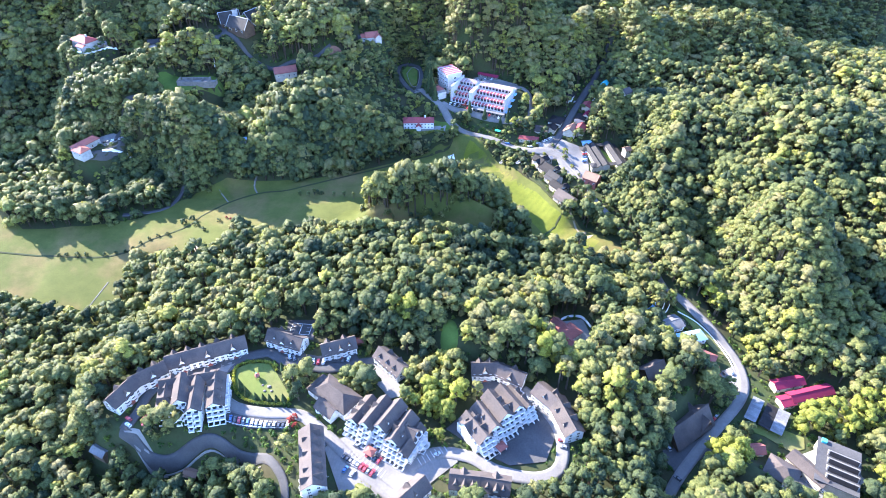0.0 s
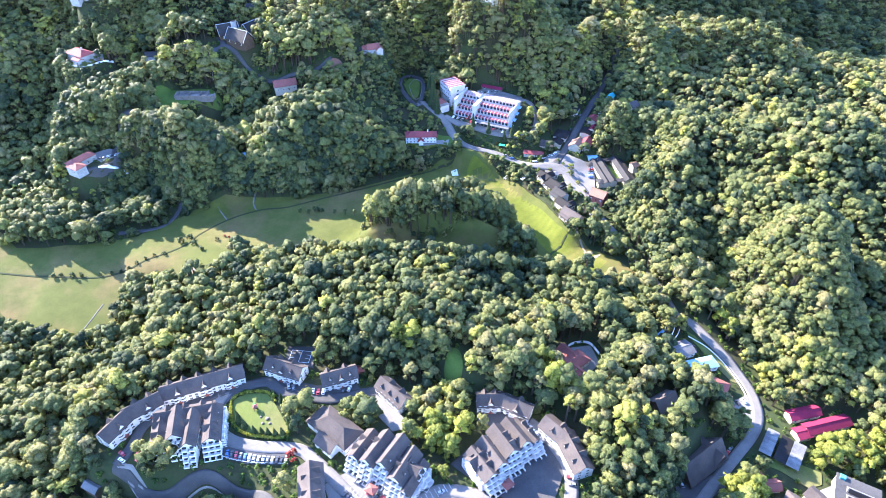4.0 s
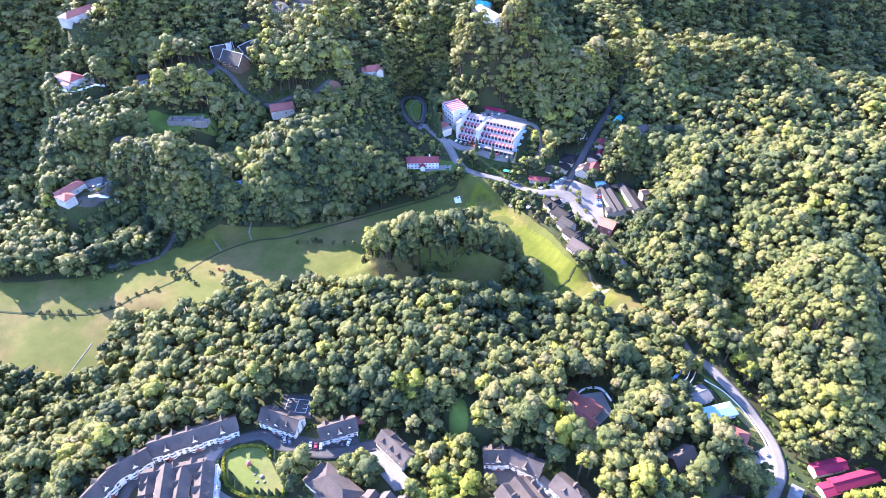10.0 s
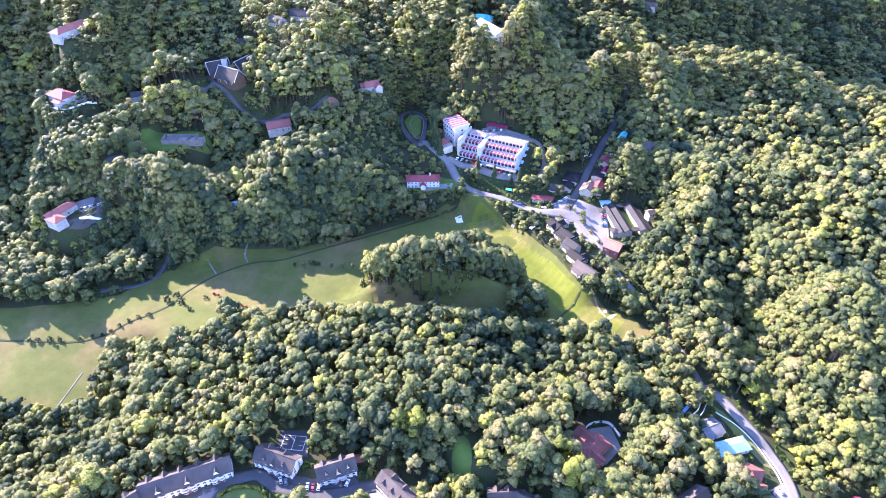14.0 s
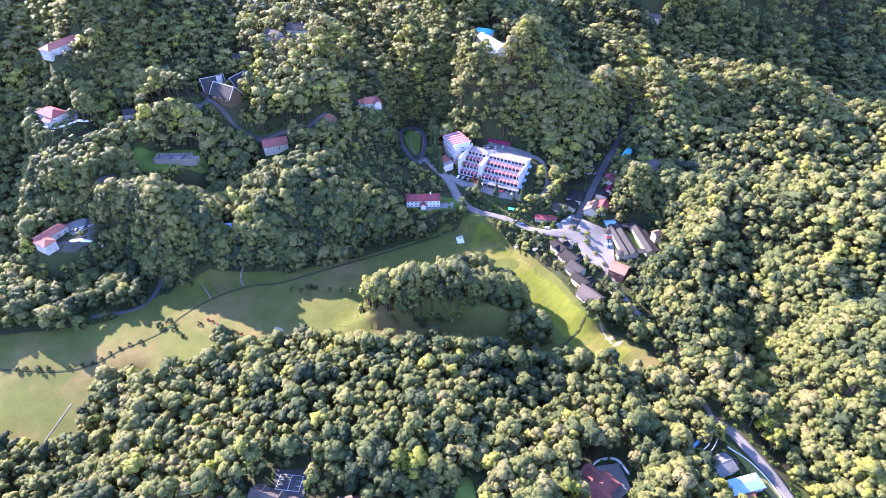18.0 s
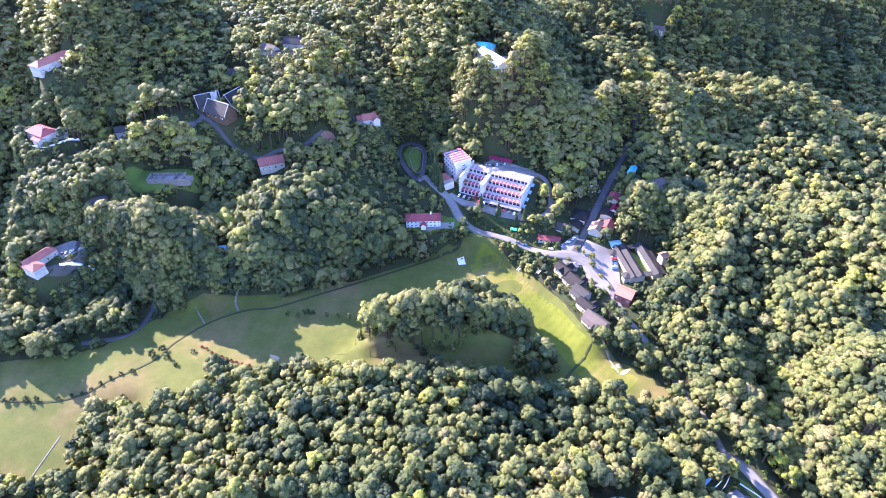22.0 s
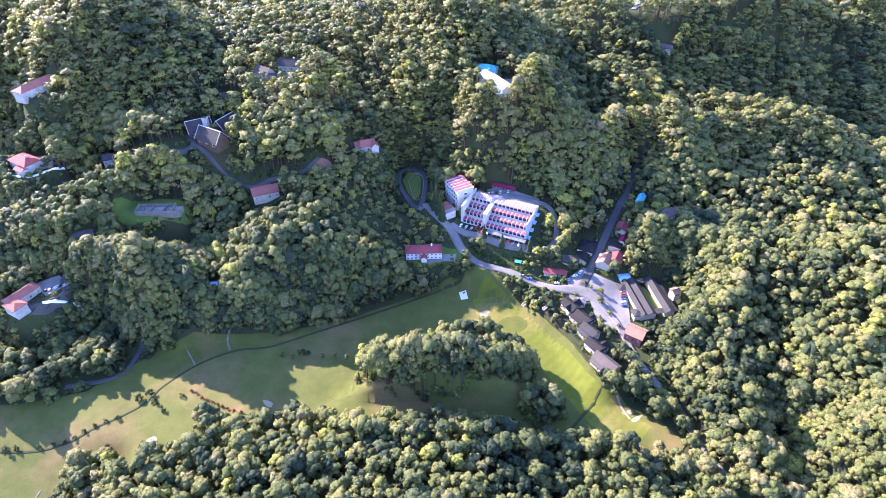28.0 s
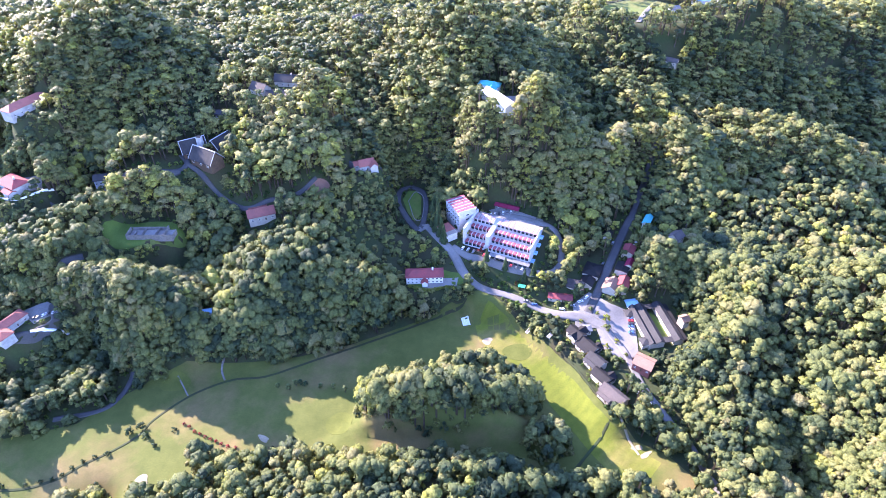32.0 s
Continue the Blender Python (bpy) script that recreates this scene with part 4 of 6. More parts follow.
def sawtooth_hall():
    """A workshop with a pale roof and four dark raised bays."""
    root = thing("workshop", "large workshop with a pale roof and four dark glazed bays", "workshop", pose(217, 176, -8.7, 0, 0, -30))
    part("wall", box_bm((-10, 10, -16, 12, -4, 7.6)), CREAM, root)
    part("roof", box_bm((-10.6, 10.6, -16.6, 12.6, 7.6, 7.95)), ASPHALT, root)
    for k in range(4):
        y = -13.5 + k * 5.2
        bm = bmesh.new()
        extrude_profile(bm, [(y, 7.95), (y + 4.2, 7.95), (y + 1.3, 10.6)], -5.5, 9.6)
        part("roof_bay", bm, CONCRETE, root, "pale raised roof bay")
        bm = bmesh.new()
        extrude_profile(bm, [(y - 0.10, 8.25), (y + 1.10, 10.45), (y + 1.02, 10.5), (y - 0.18, 8.3)], -4.9, 9.0)
        part("bay_glazing", bm, DARK_SHEET, root, "dark glazed face of the roof bay")
    part("roof_tank", box_bm((-9, -6.5, 9, 11.5, 7.95, 9.4)), TEAL_SHEET, root, "teal water tank")
    for k in range(5):
        add_window(root, Matrix(), -10, -12 + k * 5.0, 2.0, -90, 1.8, 1.5)
        add_window(root, Matrix(), 10, -12 + k * 5.0, 2.0, 90, 1.8, 1.5)
    KEEP_OUT.append((217, 174, 12, 16, -30))


sawtooth_hall()


def market_shed():
    """A nursery shed: rows of overlapping sheets on posts."""
    root = thing("market_shed", "open shed roofed with patched grey corrugated sheets", "shed", pose(192.5, 210, -9, 0, 0, 52))
    for bay, (y, z, mat) in enumerate(((-9.5, 3.2, GREY_SHEET), (-2.6, 3.5, DARK_SHEET), (4.8, 3.8, GREY_SHEET))):
        for k in range(9):
            s = part("roof_sheet", box_bm((-9.4 + k * 2.1, -7.34 + k * 2.1, y - 3.2, y + 3.2, z + 0.02 * (k % 2), z + 0.07 + 0.02 * (k % 2))), mat, root)
            s.matrix_basis = pose(0, 0, 0, 3.5 if bay % 2 else -3.5)
    for x in (-9, -3, 3, 9):
        for y in (-12, -5.6, 1.4, 7.6):
            part("post", box_bm((x - 0.08, x + 0.08, y - 0.08, y + 0.08, -1, 3.2)), STONE, root)
    KEEP_OUT.append((192.5, 210, 11, 14, 52))


market_shed()


# ---- the hotel ----
def hotel():
    """Terraced hotel: five tiers that step up the slope, each unit with its own curved roof."""
    turn = -25.5
    root = thing("hotel", "white terraced hotel with rows of red-and-white curved roofs", "hotel", pose(46, 536, 27, 0, 0, turn))
    for x0, n, tag in ((-31.0, 5, "west"), (-11.0, 10, "east")):
        w = 3.35
        for tier in range(4):
            z, y = 3.4 + tier * 3.5, -10 + tier * 6.0
            top = tier == 3
            part("tier", box_bm((x0, x0 + n * w, y, 16, -6 if tier == 0 else z - 3.5, z + 2.6)), HOTEL_WHITE, root)
            for k in range(n):
                cx = x0 + (k + 0.5) * w
                d = 8.5 if top else 3.6
                put("unit_roof", shared(("unit_roof", top), lambda: vault_bm(w * 0.84, d, 0.9), SUNLIT_PINK if top else HOTEL_RED), root, pose(cx, y - 0.6, z + 2.55), "curved red roof")
                put("fin", shared(("fin", top), lambda: box_bm((-0.17, 0.17, -1.0, d - 0.6, -2.4, 0.95)), HOTEL_WHITE), root, pose(x0 + (k + 1) * w, y - 0.3, z + 2.6))
                put("pane", shared(("hotel_pane", 1), lambda: box_bm((-1.15, 1.15, -0.06, 0.02, 0.0, 2.1)), GLASS), root, pose(cx, y - 0.02, z + 0.1))
                put("parapet", shared(("parapet", 1), lambda: box_bm((-1.6, 1.6, -1.55, -1.4, 0, 0.9), (-1.6, 1.6, -1.4, 0, -0.1, 0.0)), HOTEL_WHITE), root, pose(cx, y, z - 0.05))
    part("stair_tower", box_bm((-14.2, -11.0, -9, 18, -6, 15.5)), HOTEL_WHITE, root)
    for k in range(6):
        part("stair_step", box_bm((-13.8, -11.4, -10.5 + k * 4.4, -6.4 + k * 4.4, -6, 1.5 + k * 2.6)), CONCRETE, root)
    part("end_wall", box_bm((-32.4, -31.0, -11, 18, -8, 19)), HOTEL_WHITE, root)
    part("end_wall", box_bm((22.5, 23.4, -11, 16, -6, 17)), HOTEL_WHITE, root)
    for tier in range(4):
        for s in range(2):
            part("side_balcony", box_bm((23.4, 26.4, -9 + tier * 6 + s * 2.4, -7.4 + tier * 6 + s * 2.4, 2.0 + tier * 3.5, 3.1 + tier * 3.5)), BLUE_SHEET, root)
    part("podium", box_bm((-31, 24, -15, -10, -6, 3.0)), CONCRETE, root)
    part("podium_roof", box_bm((-8, 24.6, -16, -10.4, 3.0, 3.35)), GREY_SHEET, root, "grey flat podium roof")
    part("podium_roof", box_bm((-31.4, -8.4, -15.6, -10.4, 3.0, 3.3)), DARK_SHEET, root, "dark flat podium roof")
    for k in range(14):
        put("podium_window", shared(("podium_window", 1), lambda: box_bm((-1.3, 1.3, -0.08, 0.02, 0, 1.8)), GLASS), root, pose(-28 + k * 3.8, -15, 0.5))
    part("rear_terrace", box_bm((-31, 23, 16, 22, -4, 14.5)), CONCRETE, root)
    KEEP_OUT.append((46, 536, 30, 22, turn))
    wing_root = thing("hotel_wing", "white hotel wing with red barrel-roofed bays", "hotel", pose(11, 566, 36, 0, 0, -62))
    part("wall", box_bm((-11, 11, -7.5, 7.5, -8, 14.5)), HOTEL_WHITE, wing_root)
    for k in range(6):
        put("unit_roof", shared(("wing_roof", 1), lambda: vault_bm(3.3, 16, 1.2), HOTEL_RED), wing_root, pose(-9.2 + k * 3.67, -8.0, 14.5), "curved crimson roof")
        put("fin", shared(("wing_fin", 1), lambda: box_bm((-0.2, 0.2, -8.4, 8, -0.4, 1.3)), HOTEL_WHITE), wing_root, pose(-7.35 + k * 3.67, 0, 14.5))
        for s in range(3):
            add_window(wing_root, Matrix(), -9.2 + k * 3.67, -7.5, 2 + s * 4.0, 0, 1.8, 1.6)
    for s in range(3):
        add_window(wing_root, Matrix(), 11, 0, 2 + s * 4.0, 90, 2.4, 1.6)
    KEEP_OUT.append((11, 566, 12, 9, -62))
    lobby = thing("hotel_lobby", "low lobby building with flat pink and white roofs", "lobby", pose(0, 549, 31, 0, 0, -58))
    part("wall", box_bm((-7, 7, -5, 5, -5, 7)), HOTEL_WHITE, lobby)
    part("roof", box_bm((-7.5, 3, -5.5, 5.5, 7, 7.4)), RED_TILE, lobby)
    part("roof_terrace", box_bm((3.2, 7.5, -5.5, 5.5, 7, 7.3)), CONCRETE, lobby)
    part("canopy", box_bm((-12, -7, -3, 3, 4.0, 4.4)), HOTEL_RED, lobby)
    KEEP_OUT.append((0, 549, 11, 7, -58))


def vault_bm(w, d, rise):
    bm = bmesh.new()
    n = 6
    prof = [(w / 2 * math.cos(math.pi * k / n), rise * math.sin(math.pi * k / n)) for k in range(n + 1)]
    prof += [(-w / 2, -0.15), (w / 2, -0.15)]
    a = [bm.verts.new((x, 0, z)) for x, z in prof]
    b = [bm.verts.new((x, d, z)) for x, z in prof]
    bm.faces.new(a)
    bm.faces.new(b[::-1])
    for i in range(len(prof)):
        j = (i + 1) % len(prof)
        bm.faces.new((a[i], b[i], b[j], a[j]))
    return bm


hotel()
house("open crimson-roofed car shelter behind the hotel", 50, 575, -25, 20, 5, 2.6, 0.8, PINK_RED, STONE, False, 39.5, 3, name="shelter", category="shelter")
house("two-storey long house with a dark red roof and white porch", -18, 511, 2, 28, 10, 6.0, 3.6, DARK_RED, WHITE, True, 18.6, 9, 2, extra=((0, -6, 90, 6, 4, 4.0, 1.6, False),), chimney=True)

# ---- the village ----
def courtyard_block():
    root = thing("market_hall", "grey-roofed market hall with parallel ridges and a planted court", "market hall", pose(149, 465, 12, 0, 0, 8))
    for x, w, h, mat in ((-11, 5, 5.6, GREY_TILE), (-5.5, 6, 6.4, GREY_TILE), (8.0, 6.5, 6.4, GREY_TILE)):
        part("wall", gable_walls(38, w, -4, h - 1.6, h), CREAM, root).matrix_basis = pose(x, 0, 0, 0, 0, 90)
        part("roof", gable_roof(38, w, h - 1.6, h, 0.4), mat, root).matrix_basis = pose(x, 0, 0, 0, 0, 90)
        part("ridge_cap", ridge_cap(38, h, 0.4), mat, root).matrix_basis = pose(x, 0, 0, 0, 0, 90)
    part("roof", box_bm((-2.4, 4.6, 14, 19, 4.4, 4.8)), GREY_TILE, root)
    part("roof", box_bm((-2.4, 4.6, -19, -14, 4.4, 4.8)), GREY_TILE, root)
    part("courtyard", box_bm((-2.6, 4.8, -14, 14, -1, 0.6)), ROUGH, root, "planted green courtyard")
    for y in (13, -15):
        part("porch", hip_roof(6, 6, 3.6, 5.2), GREY_TILE, root).matrix_basis = pose(-15, y, 0)
        part("porch_wall", box_bm((-17.5, -12.5, y - 2.5, y + 2.5, -3, 3.7)), CREAM, root)
    part("annex", box_bm((11.4, 15, -18, 18, -3, 4.2)), DARK_SHEET, root, "dark lean-to annex")
    for k in range(9):
        add_window(root, Matrix(), -13.5, -16 + k * 4.0, 1.2, -90, 2.0, 1.6)
    KEEP_OUT.append((149, 465, 19, 21, 8))


courtyard_block()
for x, y, t, ln, wd, rise, mat, label, more in (
        (90, 457, -54, 11, 8, 2.4, DARK_SHEET, "old shophouse with crossed dark roofs and pale ridges", ((1, 1, 90, 13, 6, 4.4, 2.0, False),)),
        (97, 446, -56, 13, 8, 2.6, DARK_SHEET, "old shophouse with a patched dark roof", ((-2, -3, 0, 10, 6, 3.6, 1.4, False), (4, 3, 90, 7, 5, 4.0, 1.4, False))),
        (100, 434, -56, 12, 8, 2.8, GREY_TILE, "old shophouse with a dark grey tiled roof", ((0, -4.5, 0, 11, 4, 3.4, 0.9, False),)),
        (101, 421, -56, 12, 8, 2.6, DARK_SHEET, "old shophouse with a dark roof and pale end wall", ((3, 4, 90, 7, 6, 3.8, 1.6, False),)),
        (106, 407, -54, 17, 9, 3.0, BROWN_TILE, "long old shophouse with a rusty brown roof", ((-3, -5, 0, 9, 4, 3.2, 0.8, False),))):
    house(label, x, y, t, ln, wd, 4.6, rise, mat, CREAM, False, gz(x, y) + 1.0, 4, name="shophouse", category="shophouse", group="row of shophouses", extra=more)
house("round-fronted kiosk with a pale grey roof", 99, 462, 0, 5, 5, 3, 1.6, GREY_SHEET, CREAM, True, 11.5, 2, name="kiosk", category="kiosk")
house("house with a tan and red-brown hipped roof", 131, 430, -35, 12, 11, 4.6, 3.2, TAN_TILE, RED_TILE, False, 11, 3)
house("house with a pale brown roof beside the junction", 97, 502, -20, 12, 10, 5.5, 3.0, BROWN_TILE, CREAM, False, 15.5, 3)
house("low building with a dark red roof beside the road", 84, 492, -12, 17, 6, 3.0, 1.2, DARK_RED, CREAM, False, 14.5, 4)
house("low dark-roofed building beside the climbing road", 112, 515, 62, 14, 12, 4, 2.2, DARK_SHEET, CREAM, True, 20, 3)
house("low dark-roofed building beside the climbing road", 106, 504, 62, 9, 9, 4, 1.8, DARK_SHEET, CREAM, False, 18, 2)
house("house with a cream gable and dark red roof", 123, 498, 62, 12, 11, 4.6, 3.6, TAN_TILE, CREAM, False, 18.5, 3, extra=((4, -7, 0, 12, 9, 4, 3.0, False),))
house("shop with a dark red metal roof", 132, 500, 62, 11, 8, 4, 2.2, DARK_RED, CREAM, False, 20.5, 2)
house("shop with a flat grey roof", 134, 513, 62, 11, 9, 4, 0.8, DARK_SHEET, CREAM, False, 24, 3)
house("shop with a crimson roof beneath the trees", 140, 516, 62, 8, 5, 4, 2.0, PINK_RED, CREAM, False, 25.5, 2)
house("dark red-roofed shop beside the climbing road", 142, 529, 62, 10, 8, 3.6, 1.6, DARK_RED, CREAM, False, 29, 3)
house("kiosk with a pale blue roof", 136, 486, 8, 8, 6, 3.4, 0.8, BLUE_SHEET, WHITE, False, 13, 2, name="kiosk", category="kiosk")
house("long shelter with a rounded teal roof", 162, 556, 60, 12, 5, 3, 1.6, TEAL_SHEET, WHITE, False, 38.5, 3, name="shelter", category="shelter")
house("small shed with a white wall beside the road", 128, 545, 62, 9, 6, 3, 1.4, DARK_SHEET, WHITE, False, 32, 2, name="shed", category="shed")
house("lone hut with a brown roof on the wooded hill", 175, 527, 40, 9, 8, 3.6, 2.6, BROWN_TILE, CREAM, False, 44, 2, name="hut", category="hut")
house("small orange-roofed hut beside the lawn", 166, 462, 20, 5, 6, 3, 1.6, TAN_TILE, CREAM, False, 21, 2, name="hut", category="hut")
for k in range(5):
    tent = thing("parasol", "open white canvas parasol over a cafe terrace", "parasol", pose(147 + k * 2.4, 534 + k * 3.2, gz(147 + k * 2.4, 534 + k * 3.2) + 0.4), "row of white parasols")
    bm = bmesh.new()
    bmesh.ops.create_cone(bm, cap_ends=True, segments=8, radius1=1.8, radius2=0.1, depth=0.9, matrix=Matrix.Translation((0, 0, 2.9)))
    part("canopy", bm, CANVAS, tent)
    part("pole", box_bm((-0.05, 0.05, -0.05, 0.05, -0.8, 2.6)), STONE, tent)
stall = thing("awning", "green canvas awning on the bank below the hotel", "awning", pose(56, 501, gz(56, 501) + 0.4, 0, 0, -20))
part("canopy", gable_roof(5, 3.4, 2.4, 3.2, 0.2, 0.12), GREEN_PAINT, stall)
for sx in (-2.3, 2.3):
    for sy in (-1.5, 1.5):
        part("post", box_bm((sx - 0.06, sx + 0.06, sy - 0.06, sy + 0.06, -1, 2.4)), STONE, stall)

# ---- houses on the heights ----
def gable_fan():
    """Lodge with steep dark gables fanned about a white tower, with white verges."""
    root = thing("lodge", "dark slate lodge with white-edged gables round a white chimney", "lodge", pose(-190, 586, 85))
    for dx, dy, t, ln, wd in ((2, -11, -30, 22, 13), (-13, 5, 30, 18, 12), (8, 10, 62, 18, 12)):
        m = pose(dx, dy, 0, 0, 0, t)
        part("wall", gable_walls(ln, wd, -4, 4.4, 12.0), TIMBER, root, "dark timber wall").matrix_basis = m
        part("roof", gable_roof(ln, wd, 5, 12.5, 1.0), GREY_TILE, root).matrix_basis = m
        for s in (-1, 1):
            bm = bmesh.new()
            for q in (-1, 1):
                extrude_profile(bm, [(0, 12.7), (q * (wd / 2 + 1.1), 12.6 - 7.5 * (wd / 2 + 1.1) / (wd / 2)), (q * (wd / 2 + 1.1), 13.2 - 7.5 * (wd / 2 + 1.1) / (wd / 2)), (0, 13.3)], s * (ln / 2 + 1.0) - 0.2, s * (ln / 2 + 1.0) + 0.2)
            part("verge", bm, GREYED, root, "white verge board").matrix_basis = m
        part("ridge_cap", ridge_cap(ln, 12.5, 1.0, 0.45), GREYED, root, "white ridge cap").matrix_basis = m
        for k in range(3):
            add_window(root, m, -ln / 3 + k * ln / 3, -wd / 2, 1.2, 0, 2.0, 2.0)
        KEEP_OUT.append((-190 + dx, 586 + dy, ln / 2, wd / 2, t))
    part("chimney", box_bm((-7.5, -3.5, 0.5, 4.5, 2, 15.5)), GREYED, root, "broad white chimney tower")
    part("chimney_top", box_bm((-7.1, -3.9, 0.9, 4.1, 15.5, 15.9)), TIMBER, root)


gable_fan()
house("white villa with a dark red roof on the slope", -326, 548, -30, 22, 13, 6, 4.0, DARK_RED, GREYED, True, 79.5, 5, 2, extra=((7, -8, 0, 9, 5, 4, 1.0, False),), chimney=True, name="villa", category="villa")
house("small pale villa among the trees", -271, 570, 12, 13, 9, 4.5, 2.6, GREY_TILE, GREYED, False, None, 4, extra=((4, -4, 90, 7, 6, 4.5, 2.0, False),))


def ruin():
    root = thing("ruin", "roofless grey building shell with bare broken walls", "ruin", pose(-219, 519, gz(-219, 519) + 0.5, 0, 0, 0))
    part("floor", box_bm((-16, 16, -5, 5, -3, 0.3)), CONCRETE, root)
    for x0, x1, y0, y1, h in ((-17, 17, -5.4, -5.0, 3.2), (-16, 10, 5.0, 5.4, 2.8), (-17, -16.6, -5, 5, 3.4), (16.6, 17, -5, 3, 2.4), (-6, -5.7, -5, 5, 2.6), (4, 4.3, -5, 5, 3.0), (10, 10.3, -5, 7, 3.2), (-12, -11.7, -5, 2, 2.2)):
        part("wall", box_bm((x0, x1, y0, y1, -2, h)), STONE, root)
    KEEP_OUT.append((-219, 519, 18, 7, 0))


ruin()
house("house with terraced faded red roofs", -303, 456, 62, 22, 9, 4.5, 3.0, RED_TILE, GREYED, True, 26, 4, extra=((-9, -6, 90, 13, 9, 4.0, 2.6, True),), name="villa", category="villa")
house("long house with a dull red roof on the ridge", -331, 606, 66, 36, 11, 5, 3.6, RED_TILE, GREYED, True, 117, 6)
house("brown house with twin red-brown roofs in the woods", -145, 546, 22, 20, 11, 4.5, 3.6, RED_TILE, CREAM, False, None, 4, extra=((0, 6, 0, 16, 5, 4.0, 1.6, False),))
house("villa with a red roof and white gables", -66, 589, 20, 12, 9, 4.5, 3.2, RED_TILE, GREYED, False, 71.5, 3, extra=((5, -4, 90, 8, 6, 4.5, 2.6, False), (-6, 3, 0, 7, 6, 3.6, 2.0, False)), name="villa", category="villa")
house("dark slate house on the hillside", -140, 670, -8, 20, 10, 4.5, 4.2, GREY_TILE, CREAM, False, 108.5, 4, chimney=True)
house("cream-gabled house on the hillside", -160, 654, -30, 15, 10, 4.5, 4.6, BROWN_TILE, CREAM, False, 107.5, 3)
house("grey-roofed wing beside a terrace", -142, 648, 6, 22, 8, 4.0, 2.4, GREY_TILE, GREYED, False, 106.5, 5, extra=((8, -6, 90, 8, 7, 4, 2.6, False),))
house("low grey-roofed outbuilding by the trees", -186, 629, 0, 14, 7, 3.4, 2.0, GREY_TILE, GREYED, False, None, 4)
house("hilltop hall with a long white roof and teal front", 43, 625, -62, 36, 11, 4.0, 2.6, WHITE, WHITE, False, 111.5, 6, name="hall", category="hall")
house("teal-roofed front of the hilltop hall", 37, 651, -20, 18, 8, 4.6, 2.8, TEAL_SHEET, WHITE, True, 111.5, 4, name="hall", category="hall", extra=((4, -6, 90, 9, 7, 4.6, 2.4, False),))
house("brown tower house in a clearing on the ridge", -90, 806, 10, 12, 10, 8, 4.0, BROWN_TILE, TIMBER, True, 114.5, 3, 2, name="tower_house")
house("hilltop building with a pale blue roof", 286, 852, 10, 20, 12, 6, 2.6, BLUE_SHEET, WHITE, False, 121, 4)
house("hilltop building with a grey gabled roof", 304, 848, 80, 18, 12, 6, 3.4, GREY_SHEET, CREAM, False, 120, 3)
house("hilltop house with a teal roof", 324, 846, 0, 14, 9, 5, 2.0, TEAL_SHEET, WHITE, False, 119, 3)
house("white gatehouse beside the meadow", 246, 826, 20, 12, 8, 4, 2.0, GREY_SHEET, WHITE, False, 121, 3)
house("brown bungalow below the meadow", 226, 754, -35, 18, 7, 3.6, 2.4, BROWN_TILE, CREAM, False, None, 4)
house("tin hut below the estate", -184, 186, -25, 9, 5, 2.8, 1.4, GREY_SHEET, TIMBER, False, None, 2, name="hut", category="hut")
house("open hut with a striped sheet roof", -133, 178, -10, 7, 5, 2.6, 1.0, TAN_TILE, TIMBER, False, None, 2, name="hut", category="hut")
house("tiny red shelter under the trees", -46, 252, 10, 4, 4, 2.6, 1.2, RED_TILE, TIMBER, False, None, 1, name="shelter", category="shelter")
house("blue-roofed shed at the edge of the fairway", -170, 466, 10, 6, 4, 2.4, 0.8, BLUE_SHEET, WHITE, False, None, 1, name="shed", category="shed")

# ---- vehicles ----
def car_body_bm():
    bm = bmesh.new()
    extrude_profile(bm, [(-2.15, 0.32), (2.1, 0.32), (2.18, 0.62), (2.05, 0.86), (1.05, 0.95), (-1.75, 0.98), (-2.18, 0.9)], -0.86, 0.86)
    bmesh.ops.bevel(bm, geom=[e for e in bm.edges if abs(e.verts[0].co.x - e.verts[1].co.x) < 0.01], offset=0.09, segments=1, affect="EDGES")
    return bm


def car_roof_bm():
    bm = bmesh.new()
    extrude_profile(bm, [(-1.55, 1.36), (0.25, 1.40), (0.15, 1.47), (-0.7, 1.52), (-1.45, 1.44)], -0.66, 0.66)
    return bm


def car_cabin_bm():
    bm = bmesh.new()
    extrude_profile(bm, [(-1.95, 0.95), (1.0, 0.94), (0.22, 1.39), (-1.5, 1.37)], -0.74, 0.74)
    return bm


def wheel_bm():
    bm = bmesh.new()
    bmesh.ops.create_cone(bm, cap_ends=True, segments=10, radius1=0.32, radius2=0.32, depth=0.2, matrix=Matrix.Rotation(radians(90), 4, "Y"))
    return bm


def rim_bm():
    bm = bmesh.new()
    bmesh.ops.create_cone(bm, cap_ends=True, segments=8, radius1=0.2, radius2=0.17, depth=0.24, matrix=Matrix.Rotation(radians(90), 4, "Y"))
    return bm


CAR_MODEL = {}


